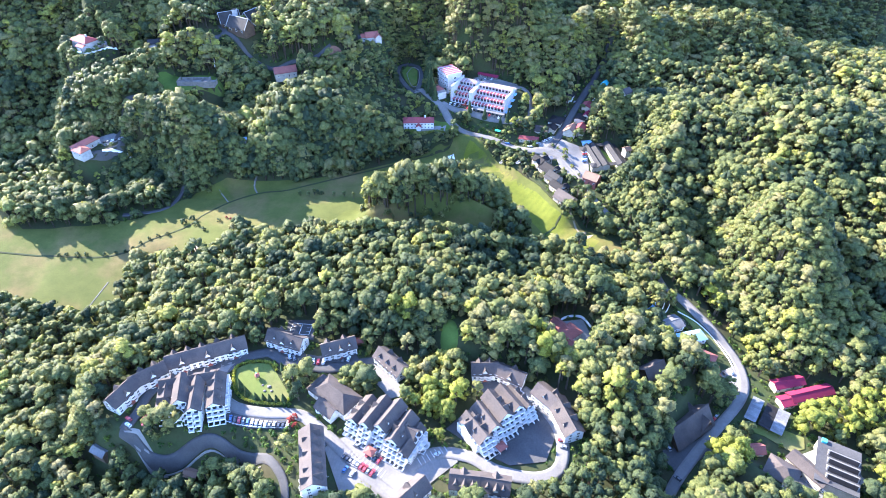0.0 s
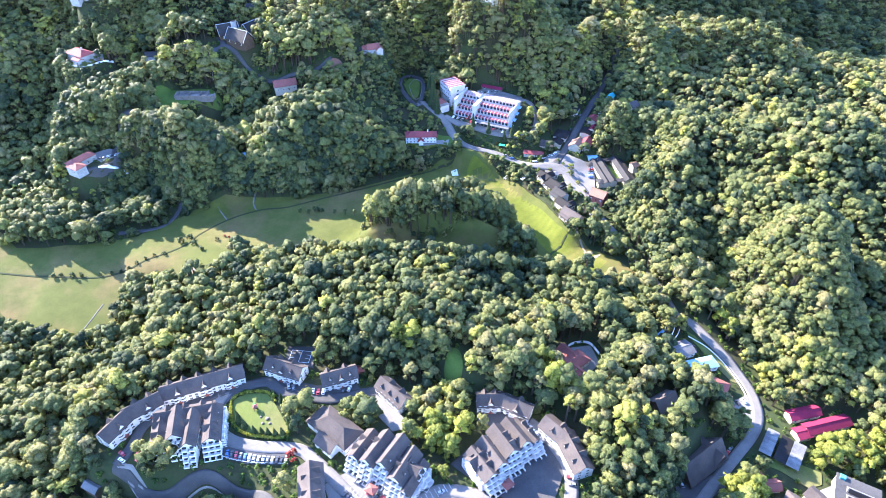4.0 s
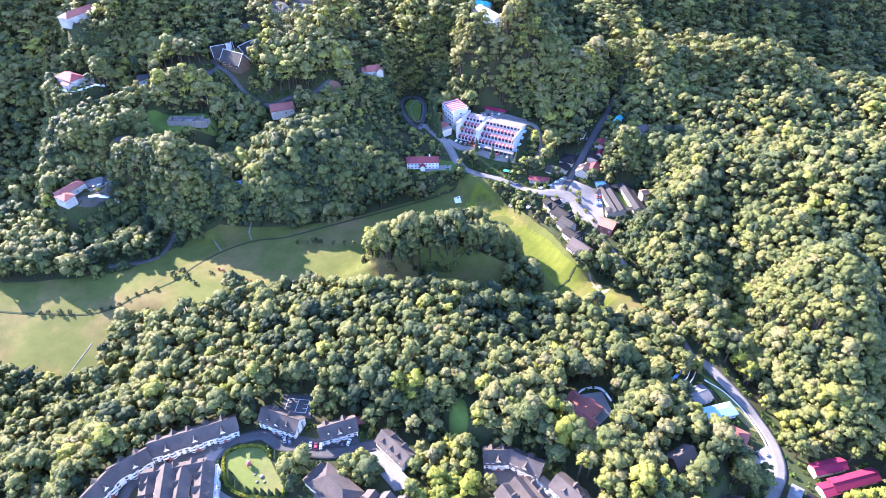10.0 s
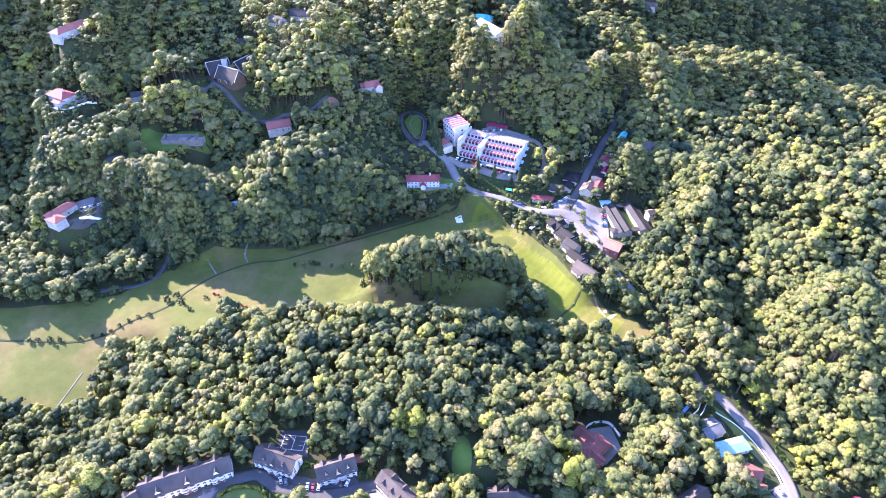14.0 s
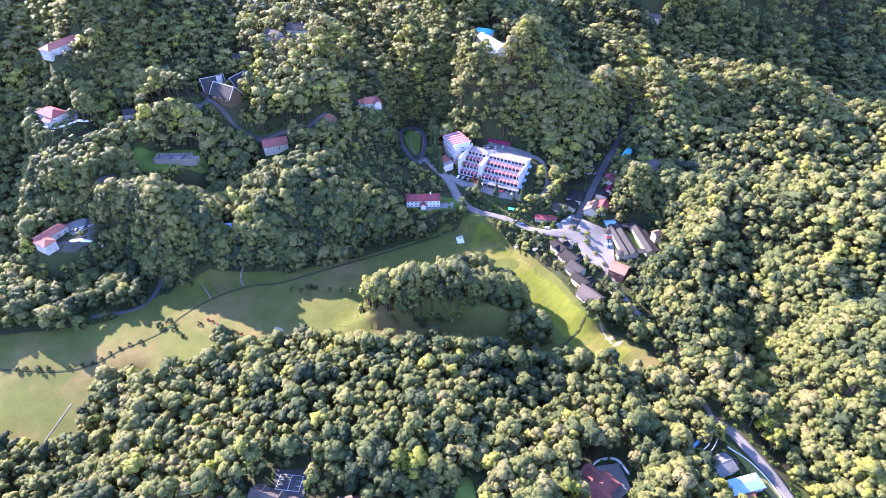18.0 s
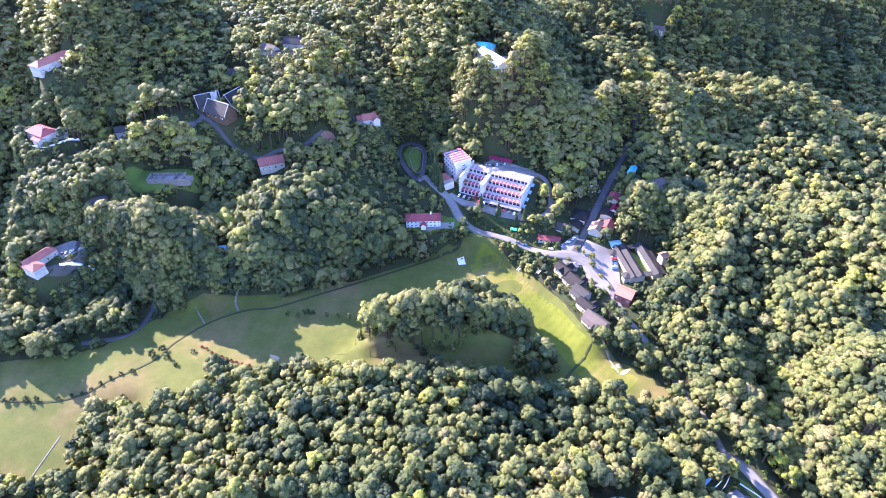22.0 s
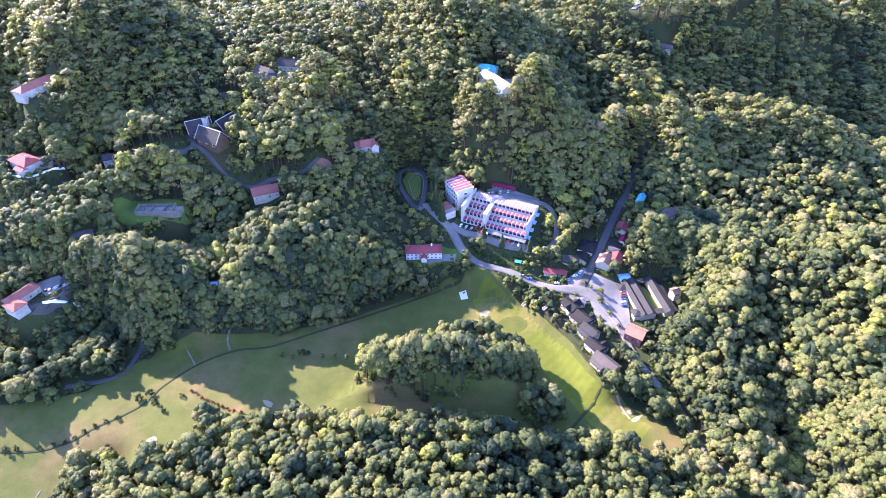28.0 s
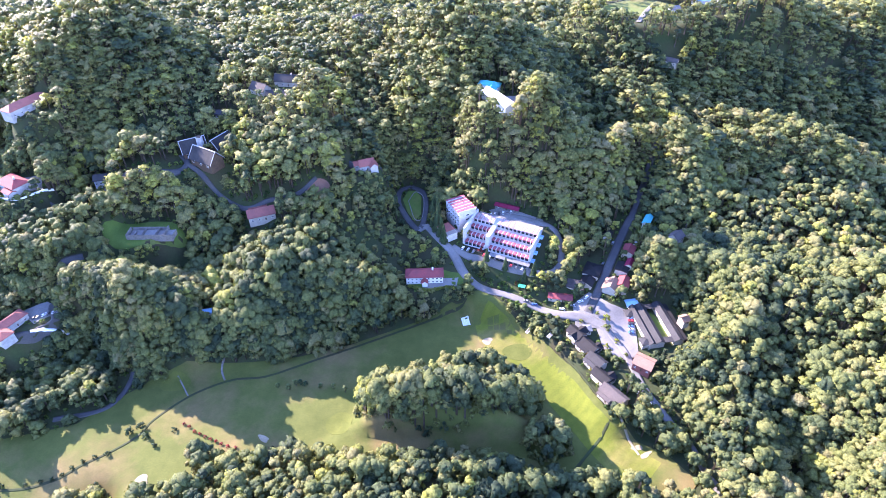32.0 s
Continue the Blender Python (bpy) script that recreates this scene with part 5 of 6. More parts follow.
def car(x, y, turn, colour, where, group=""):
    """A small parked car, its nose along its own +y."""
    m = pose(x, y, gz(x, y) + 0.76, 0, 0, turn)
    if colour not in CAR_MODEL:
        root = thing("car", "parked %s saloon car %s" % (colour, where), "car", m, group)
        put("body", shared(("body", colour), car_body_bm, CAR_PAINTS[colour]), root, Matrix())
        put("cabin_glass", shared(("cabin_glass", 1), car_cabin_bm, CAR_GLASS), root, Matrix())
        put("car_roof", shared(("car_roof", colour), car_roof_bm, CAR_PAINTS[colour]), root, Matrix())
        for sx in (-0.8, 0.8):
            for sy in (-1.35, 1.35):
                w = put("wheel", shared(("wheel", 1), wheel_bm, RUBBER), root, pose(sx, sy, 0.32))
                put("rim", shared(("rim", 1), rim_bm, CAR_PAINTS["silver"]), w, Matrix())
        CAR_MODEL[colour] = root
        return root
    ob = copy_thing(CAR_MODEL[colour], m)
    return tagged(ob, "parked %s saloon car %s" % (colour, where), "car", group)


ROW = ["blue", "black", "red", "grey", "blue", "white", "silver", "silver", "white", "grey", "silver", "black", "black", "white", "grey", "silver"]
for k in range(14):
    s = k / 13
    car(-111 + 32 * s, 196.6 - 2.8 * math.sin(s * 2.2) - 0.5 * s, 8 - 14 * s, ROW[k], "in a row above the lawn", "cars above the lawn")
for k in range(9):
    car(-45.5 + 1.95 * k, 174.5 - 1.15 * k, -30, ["black", "black", "grey", "white", "silver", "red", "red", "grey", "red"][k], "in the estate car park", "cars in the estate car park")
for x, y, t, c in ((-44, 167, -30, "blue"), (-40, 165, -30, "white"), (-58, 182, 60, "black"), (-40, 181, 60, "grey"), (-33, 176, -35, "red"), (-27, 172, -35, "red"), (-29, 173.5, -35, "black")):
    car(x, y, t, c, "beside an apartment block")
for x, y, t, c in ((-87, 240, 20, "silver"), (-84, 239, 20, "grey"), (-72, 236.5, 5, "white"), (-69, 236, 5, "red"), (-66, 236.2, 5, "white"), (-54, 238, -15, "black"), (-51, 238.6, -15, "white"), (-122, 240, 60, "white"), (-148, 226, -20, "black")):
    car(x, y, t, c, "before an apartment block", "cars on the estate road")
for x, y, t, c in ((52, 214, 40, "silver"), (55, 210.5, 40, "white"), (58, 206, 40, "grey"), (-167, 196, 60, "red"), (-166, 192.5, 60, "white"), (70, 184, 75, "red"), (70.5, 180, 75, "grey"), (3, 176, -60, "silver")):
    car(x, y, t, c, "on the estate drive", "cars on the estate drive")
for k in range(8):
    car(133.8 - 0.55 * k, 478 - 2.7 * k, 82, ["red", "grey", "white", "red", "black", "blue", "white", "blue"][k], "in the village square", "cars in the village square")
for x, y, t, c in ((98, 486, -70, "white"), (103, 490, -40, "white"), (115, 511, -28, "white"), (121, 521, -28, "black"), (58, 488, 70, "grey"), (64, 486, 70, "blue"), (84, 481, 70, "white"), (126, 407, 20, "white"), (123, 412, 20, "silver"), (129, 402, 20, "white"), (132, 540, -28, "grey"), (92, 483, 70, "silver")):
    car(x, y, t, c, "beside the village road", "cars on the village road")
for k in range(12):
    if k not in (3, 7):
        car(12 + 4.1 * k, 533.5 - 1.85 * k, -24, ["white", "silver", "grey", "white", "red", "white", "black", "white", "silver", "red", "grey", "white"][k], "below the hotel", "cars below the hotel")
for k in range(6):
    car(36 + 3.4 * k, 566 + 0.8 * k, -10, ["white", "silver", "black", "white", "grey", "white"][k], "behind the hotel", "cars behind the hotel")
for k in range(5):
    car(169 + 4.2 * k, 237.5 + 1.2 * k, 25, ["silver", "white", "red", "black", "white"][k], "in the yard beside the lane", "cars in the lane yard")
for x, y, t, c in ((211, 170, 60, "white"), (214, 168, 60, "white"), (202, 166, 30, "silver"), (205, 164, 30, "white"), (228, 187, -30, "silver"), (231, 183, -30, "white"), (166, 210, -45, "grey"), (163, 207, -45, "red"), (130, 186, 10, "grey"), (131, 170, 40, "black")):
    car(x, y, t, c, "in the service yard", "cars in the service yard")
for k in range(7):
    car(-290 + 2.8 * k, 463 + 1.4 * k, -25, ["black", "grey", "white", "black", "silver", "grey", "black"][k], "beside the red-roofed house", "cars by the red-roofed house")


# ---- walls, fences and yard things ----
def wall_line(name, points, thick, height, material, label, category="wall", lift=0.0):
    ob = ribbon(name, points, thick, material, height + lift, label, category, 2.5, height + 1.0, "", 1)
    ob["kind"] = "structure"
    return ob


wall_line("boundary_wall", [(132, 281), (140, 287), (147, 292), (159, 302)], 1.6, 1.6, BLUE_PAINT, "blue-roofed covered wall along the garden", "wall")
wall_line("boundary_wall", [(160, 300), (157, 294), (152, 290)], 0.5, 1.2, WHITE, "low white garden wall", "wall")
wall_line("boundary_wall", [(163, 298), (160, 293), (155, 288)], 0.5, 1.2, WHITE, "low white garden wall", "wall")
wall_line("villa_wall", [(64, 248), (74, 258), (80, 270), (86, 278), (97, 279), (102, 270)], 0.5, 1.8, WHITE, "pale wall round the villa yard", "wall")
wall_line("villa_wall", [(79, 231), (92, 240), (100, 250), (106, 252)], 0.5, 1.5, WHITE, "pale wall beside the villa drive", "wall")
wall_line("retaining_wall", [(-163, 186), (-157, 180), (-145, 179), (-130, 182), (-118, 183), (-106, 178), (-90, 172)], 0.35, 0.9, CONCRETE, "pale kerb wall along the winding lane", "wall")
wall_line("kerb", [(-122, 232), (-122, 221), (-115, 211), (-105, 206), (-92, 204.5), (-82, 205)], 0.6, 0.5, CONCRETE, "pale kerb round the estate garden", "kerb")
wall_line("kerb", [(167, 292), (177, 282), (185, 268), (189, 254), (189, 243)], 0.5, 0.6, WHITE, "white kerb along the lane", "kerb")
wall_line("terrace_wall", [(-288, 452), (-278, 456), (-268, 463)], 0.8, 1.6, WHITE, "white terrace wall below the parked cars", "wall")
wall_line("terrace_wall", [(-332, 536), (-318, 534), (-306, 544), (-300, 552)], 0.7, 1.4, WHITE, "white terrace wall round the villa drive", "wall")
wall_line("terrace_wall", [(-230, 552), (-220, 556), (-212, 552), (-210, 544)], 0.6, 1.2, WHITE, "white wall at the bend of the lane", "wall")
wall_line("garden_wall", [(-33, 594), (-27, 606), (-20, 598), (-21, 574), (-27, 572), (-33, 594)], 0.5, 0.8, STONE, "low stone wall round the garden island", "wall")


def rail_fence(points, label):
    root = thing("fence", label, "fence", Matrix())
    line = spline([(*p, 0) for p in points], 2.2)
    for q in line:
        z = gz(q.x, q.y)
        part("post", box_bm((q.x - 0.07, q.x + 0.07, q.y - 0.07, q.y + 0.07, z - 0.3, z + 1.5)), WHITE, root)
    for a, b in zip(line, line[1:]):
        for h in (0.9, 1.4):
            d = b - a
            o = part("rail", box_bm((0, d.length, -0.05, 0.05, -0.06, 0.06)), WHITE, root)
            o.matrix_basis = pose(a.x, a.y, gz(a.x, a.y) + h, 0, 0, math.degrees(math.atan2(d.y, d.x)))
    return root


rail_fence([(-113, 195), (-107, 193.2), (-97, 191.6), (-88, 191.5), (-78, 191.5)], "white railing below the row of parked cars")


def foot_bridge(x, y, turn, length):
    root = thing("footbridge", "small pale footbridge over the drainage ditch", "bridge", pose(x, y, gz(x, y) + 0.7, 0, 0, turn), "footbridges on the course")
    for k in range(8):
        part("plank", box_bm((-length / 2 + k * length / 8, -length / 2 + (k + 0.9) * length / 8, -1.0, 1.0, 0.2, 0.4)), CONCRETE, root)
    for s in (-1, 1):
        part("handrail", box_bm((-length / 2, length / 2, s * 1.05 - 0.06, s * 1.05 + 0.06, 0.9, 1.05)), WHITE, root)
        for q in (-1, 0, 1):
            part("post", box_bm((q * length / 2.2 - 0.06, q * length / 2.2 + 0.06, s * 1.05 - 0.06, s * 1.05 + 0.06, -0.5, 0.9)), WHITE, root)


foot_bridge(60, 469, 50, 12)
foot_bridge(74, 459, 45, 12)


def court_lines():
    root = thing("court_marking", "white lines painted on the dark ball court", "marking", pose(-84.5, 263, gz(-84.5, 263) + 0.75, 0, 0, -6))
    for x0, x1, y0, y1 in ((-6.5, 6.5, -4.6, -4.3), (-6.5, 6.5, 4.3, 4.6), (-6.5, -6.2, -4.3, 4.3), (6.2, 6.5, -4.3, 4.3), (-0.15, 0.15, -4.3, 4.3), (-6.2, -3.5, -1.6, -1.35), (-6.2, -3.5, 1.35, 1.6), (3.5, 6.2, -1.6, -1.35), (3.5, 6.2, 1.35, 1.6)):
        part("line", box_bm((x0, x1, y0, y1, 0, 0.03)), PAINT_WHITE, root)


court_lines()


def parking_lines(x, y, turn, n, gap, length=4.6):
    root = thing("parking_marking", "white parking bay lines on the asphalt", "marking", pose(x, y, gz(x, y) + 0.78, 0, 0, turn), "parking lines")
    for k in range(n):
        part("line", box_bm((k * gap - 0.09, k * gap + 0.09, -length / 2, length / 2, 0, 0.03)), PAINT_WHITE, root)


parking_lines(-54, 162, 125, 7, 2.6)
parking_lines(-6, 172, 30, 7, 2.6)
parking_lines(-44, 176.5, -31, 11, 2.3)


def play_tower():
    root = thing("play_tower", "small play tower with a slide on the garden lawn", "playground", pose(-103, 225, gz(-103, 225) + 0.5, 0, 0, 30))
    for sx in (-1, 1):
        for sy in (-1, 1):
            part("post", box_bm((sx - 0.08, sx + 0.08, sy - 0.08, sy + 0.08, -0.4, 2.6)), TIMBER, root)
    part("deck", box_bm((-1.1, 1.1, -1.1, 1.1, 1.3, 1.45)), TIMBER, root)
    part("roof", hip_roof(2.2, 2.2, 2.6, 3.6, 0.3, 0.1), RED_TILE, root)
    bm = bmesh.new()
    extrude_profile(bm, [(1.1, 1.45), (4.2, 0.1), (4.3, 0.3), (1.1, 1.7)], -0.4, 0.4)
    part("slide", bm, GREEN_PAINT, root, "green slide")


play_tower()
for k, (x, y, r) in enumerate(((-95, 219, 1.2), (-97, 216, 0.9), (-93, 216, 0.8), (-99, 220, 0.7))):
    rr = random.Random(k)
    bm = bmesh.new()
    bmesh.ops.create_icosphere(bm, subdivisions=2, radius=r)
    for v in bm.verts:
        v.co *= rr.uniform(0.85, 1.12)
        v.co.z *= 0.7
    ob = new("boulder", bm_mesh("boulder", bm, STONE))
    ob.matrix_world = pose(x, y, gz(x, y) + 0.5)
    tagged(ob, "pale weathered boulder on the garden lawn", "boulder", "boulders on the lawn")
for k in range(4):
    cx, cy = 166 + 2.2 * (k % 2), 284 - 2.4 * (k // 2)
    root = thing("stone_ring", "ring of pale stones in the nursery yard", "stones", pose(cx, cy, gz(cx, cy) + 0.4), "stone rings")
    for q in range(9):
        a = q / 9 * math.tau
        part("stone", box_bm((math.cos(a) - 0.22, math.cos(a) + 0.22, math.sin(a) - 0.2, math.sin(a) + 0.2, -0.3, 0.3)), STONE, root)

# ---- trees ----
def inside(poly, x, y):
    c = np.zeros(x.shape, bool)
    for (ax, ay), (bx, by) in zip(poly, poly[1:] + poly[:1]):
        if ay != by:
            c ^= ((ay > y) != (by > y)) & (x < (bx - ax) * (y - ay) / (by - ay) + ax)
    return c


def near_line(line, x, y):
    d = np.full(x.shape, 1e9)
    for (ax, ay), (bx, by) in zip(line, line[1:]):
        k = np.clip(((x - ax) * (bx - ax) + (y - ay) * (by - ay)) / max((bx - ax) ** 2 + (by - ay) ** 2, 1e-6), 0, 1)
        d = np.minimum(d, np.hypot(x - ax - k * (bx - ax), y - ay - k * (by - ay)))
    return d


COPSES = [(0, 408, 58, 24, 4), (60, 378, 14, 11, 0), (-112, 366, 42, 9, 2), (-150, 372, 9, 7, 0), (-20, 364, 60, 7, 0), (-220, 336, 15, 22, -20), (66, 352, 30, 6, 0)]
SCRUB = [(-95, 187, 34, 9), (-140, 198, 14, 5), (45, 507, 34, 7), (10, 520, 9, 7), (74, 178, 9, 12), (176, 291, 5, 12)]


# centre and half-widths of places with lowered trees, to bare houses and sun the tee
LOW_WOOD = [(-190, 566, 28, 17), (-219, 504, 26, 15), (-303, 440, 18, 17), (-66, 572, 18, 15), (-322, 530, 22, 17), (-323, 588, 18, 14), (46, 608, 22, 12), 
            (-152, 646, 26, 15), (-14, 498, 26, 12), (-88, 790, 20, 16), (222, 808, 60, 22), (90, 440, 30, 44), (150, 436, 20, 12), (285, 815, 50, 20), (-145, 530, 22, 16), (-271, 556, 16, 15), (-32, 526, 30, 20), (-58, 540, 30, 18), (84, 246, 16, 10), (52, 549, 34, 7), (62, 484, 26, 17), (-32, 558, 18, 15), (-130, 184, 30, 8)]


def spray(rr, centre, n, reach, size, squash=0.85, low=-0.35):
    """Loose leaf sprays standing proud of one bough: three-sided pieces, and the way each of their corners faces."""
    v, out = np.empty((n, 3, 3)), np.empty((n, 3, 3))
    for k in range(n):
        zc = low + (1 - low) * (k + 0.5) / n
        a = k * 2.39996 + rr.random() * 0.9
        s = math.sqrt(max(0, 1 - zc * zc))
        d = np.array([s * math.cos(a), s * math.sin(a), zc])
        nrm = d + np.array([rr.gauss(0, 0.42), rr.gauss(0, 0.42), rr.gauss(0, 0.42)])
        nrm /= np.linalg.norm(nrm)
        u = np.cross(nrm, [rr.gauss(0, 1), rr.gauss(0, 1), rr.gauss(0, 1)])
        u /= np.linalg.norm(u)
        w = np.cross(nrm, u)
        c = np.array(centre) + d * np.array([1, 1, squash]) * reach * rr.uniform(0.9, 1.22)
        s = size * rr.uniform(0.7, 1.3)
        v[k] = [c - u * s * rr.uniform(0.8, 1.3) - w * s * 0.6, c + u * s * rr.uniform(0.8, 1.3) - w * s * 0.6, c + w * s * rr.uniform(0.8, 1.4) - nrm * s * 0.3]
        out[k] = 0.5 * d + 0.5 * nrm
    return v, out


def clump(rr, centre, reach, squash, rings):
    """One bough's dense mass of leaves: an uneven lobed dome, open below."""
    lobes = [(rr.uniform(0, math.tau), rr.uniform(0.1, 0.24), rr.choice((2, 3, 4))) for _ in range(3)]
    rows, ways = [], []
    for j, (polar, n) in enumerate(rings):
        row, way = [], []
        for k in range(n):
            a = (k + 0.5 * (j % 2) + rr.uniform(-0.3, 0.3)) / n * math.tau
            p = radians(polar + (rr.uniform(-9, 9) if n > 1 else 0))
            d = np.array([math.sin(p) * math.cos(a), math.sin(p) * math.sin(a), math.cos(p)])
            swell = 1 + sum(h * math.sin(f * a + s) for s, h, f in lobes) * math.sin(p) + rr.uniform(-0.13, 0.13)
            row.append(np.array(centre) + d * np.array([1, 1, squash]) * reach * swell)
            way.append(d)
        rows.append(row)
        ways.append(way)
    v, out = [], []
    for (r0, w0), (r1, w1) in zip(zip(rows, ways), zip(rows[1:], ways[1:])):
        n0, n1 = len(r0), len(r1)
        i = j = 0
        while i < n0 or j < n1:
            if n0 == 1 or (j < n1 and (j + 0.5) / n1 <= (i + 0.5) / n0) or i >= n0:
                if j >= n1:
                    break
                v.append([r0[i % n0], r1[j % n1], r1[(j + 1) % n1]])
                out.append([w0[i % n0], w1[j % n1], w1[(j + 1) % n1]])
                j += 1
            else:
                v.append([r0[i % n0], r1[j % n1], r0[(i + 1) % n0]])
                out.append([w0[i % n0], w1[j % n1], w0[(i + 1) % n0]])
                i += 1
    return np.array(v), np.array(out)


FINE_RINGS, COARSE_RINGS = ((0, 1), (42, 5), (86, 6)), ((0, 1), (66, 5))


def broad_crown(seed, upper, lower, each, size, deep=1.0, rings=FINE_RINGS):
    """A broadleaf crown of radius about 1 in uneven boughs, hanging down to about z = -1."""
    rr = random.Random(seed)
    spin = rr.random() * 6
    boughs = [((rr.uniform(-0.1, 0.1), rr.uniform(-0.1, 0.1), 0.35), rr.uniform(0.42, 0.55), 0.85, 0.0)]
    for k in range(upper + lower):
        up = k < upper
        a = spin + (k / upper if up else (k - upper + 0.5) / lower) * math.tau + rr.uniform(-0.35, 0.35)
        d = rr.uniform(0.34, 0.54) if up else rr.uniform(0.55, 0.74)
        h = rr.uniform(-0.05, 0.42) if up else rr.uniform(-0.75, -0.2) * deep
        boughs.append(((d * math.cos(a), d * math.sin(a), h), rr.uniform(0.30, 0.5), 0.95, -0.45))
    out = []
    for centre, reach, squash, low in boughs:
        out.append(clump(rr, centre, reach, squash, rings))
        if each:
            out.append(spray(rr, centre, each, reach, size * rr.uniform(0.85, 1.1), squash, low))
    pieces, normals = np.concatenate([q for q, _ in out]), np.concatenate([q for _, q in out])
    return pieces, normals + 0.4 * (pieces + np.array([0, 0, 0.25]))


def cone_crown(seed, n, size):
    """A narrow conifer of height 1 and foot radius about 0.2."""
    rr = random.Random(seed)
    v = np.empty((n, 3, 3))
    for k in range(n):
        h = 0.06 + 0.92 * (k + rr.random()) / n
        r = 0.21 * (1 - h) ** 0.8 * rr.uniform(0.75, 1.15) + 0.01
        a = k * 2.39996
        d = np.array([math.cos(a), math.sin(a), 0])
        t = np.array([-math.sin(a), math.cos(a), 0])
        c = d * r + np.array([0, 0, h])
        s = size * (1.25 - h) * rr.uniform(0.7, 1.3)
        up = np.array([0, 0, 1]) - d * 0.6
        v[k] = [c - t * s - up * s * 0.7, c + t * s - up * s * 0.7, c + up * s * 1.3]
    return v


NEAR_CROWNS = [broad_crown(k, 5, 4, 13, 0.088, 1.5) for k in range(16)]
FAR_CROWNS = [broad_crown(50 + k, 4, 4, 9, 0.125, 1.5, COARSE_RINGS) for k in range(10)]
TALL_CROWNS = [broad_crown(30 + k, 5, 6, 14, 0.095, 1.25) for k in range(8)]
SLOPE_CROWNS = [broad_crown(70 + k, 5, 4, 11, 0.097, 1.6) for k in range(14)]
SMALL_CROWNS = [broad_crown(90 + k, 2, 3, 6, 0.22, 0.8, COARSE_RINGS) for k in range(6)]
CONES = [cone_crown(k, 170, 0.075) for k in range(4)]


def crown_mesh(name, pieces, hues, material, normals=None):
    """pieces: (n, 3, 3); hues: one value for each piece; normals: the way each corner faces, rounded over its bough."""
    n = len(pieces)
    me = mesh_of(name, pieces.reshape(-1, 3), np.arange(n * 3).reshape(n, 3), material)
    at = me.attributes.new("hue", "FLOAT", "FACE")
    at.data.foreach_set("value", np.asarray(hues, np.float32))
    if normals is not None:
        normals = normals / np.maximum(np.linalg.norm(normals, axis=-1, keepdims=True), 1e-6)
        me.attributes.new("custom_normal", "FLOAT_VECTOR", "POINT").data.foreach_set("vector", normals.astype(np.float32).ravel())
    return me


def trunk_pieces(x, y, z0, z1, r):
    """Tapered three-sided trunks."""
    a = np.array([0.785, 2.88, 4.97])
    lo = np.stack([x[:, None] + r[:, None] * np.cos(a), y[:, None] + r[:, None] * np.sin(a), np.repeat(z0[:, None], 3, 1)], -1)
    hi = np.stack([x[:, None] + 0.5 * r[:, None] * np.cos(a), y[:, None] + 0.5 * r[:, None] * np.sin(a), np.repeat(z1[:, None], 3, 1)], -1)
    q = [np.stack([lo[:, j], lo[:, (j + 1) % 3], hi[:, j]], 1) for j in range(3)]
    q += [np.stack([lo[:, (j + 1) % 3], hi[:, (j + 1) % 3], hi[:, j]], 1) for j in range(3)]
    return np.concatenate(q)


def scatter(gap, seed, x0=-760, x1=760, y0=130, y1=1330):
    rs = np.random.RandomState(seed)
    xs, ys = np.meshgrid(np.arange(x0, x1, gap), np.arange(y0, y1, gap * 0.87))
    xs = xs + (np.arange(xs.shape[0]) % 2)[:, None] * gap / 2
    xs, ys = xs.ravel() + rs.uniform(-0.42, 0.42, xs.size) * gap, ys.ravel() + rs.uniform(-0.42, 0.42, xs.size) * gap
    return xs, ys, rs


def patches(x, y, scale, seed):
    """Smooth values from 0 to 1 that vary over the land."""
    v = np.zeros(x.shape)
    rr = random.Random(seed)
    for k in range(5):
        a, ph = rr.uniform(0, math.tau), rr.uniform(0, 6.28)
        f = (1.7 ** k) / scale
        v += np.sin((x * math.cos(a) + y * math.sin(a)) * f + ph) / (1.25 ** k)
    return np.clip(0.5 + v * 0.22, 0, 1)


def allowed(x, y, margin):
    ok = np.ones(x.shape, bool)
    g = inside(GOLF, x, y)
    for cx, cy, rx, ry, turn in COPSES:
        c, s = math.cos(radians(turn)), math.sin(radians(turn))
        u, v = (x - cx) * c + (y - cy) * s, -(x - cx) * s + (y - cy) * c
        g &= (u / rx) ** 2 + (v / ry) ** 2 > 1
    ok &= ~g
    for line, width, *_, label in ROADS:
        ok &= near_line(line, x, y) > (width / 2 if "under" in label else width / 2 + margin)
    for corners, *_ in PAVED + LAWNS:
        ok &= ~inside(corners, x, y)
        ok &= near_line(corners + corners[:1], x, y) > margin * 0.6
    for cx, cy, hl, hw, turn in KEEP_OUT:
        c, s = math.cos(radians(turn)), math.sin(radians(turn))
        u, v = (x - cx) * c + (y - cy) * s, -(x - cx) * s + (y - cy) * c
        ok &= (abs(u) > hl + margin) | (abs(v) > hw + margin)
    return ok


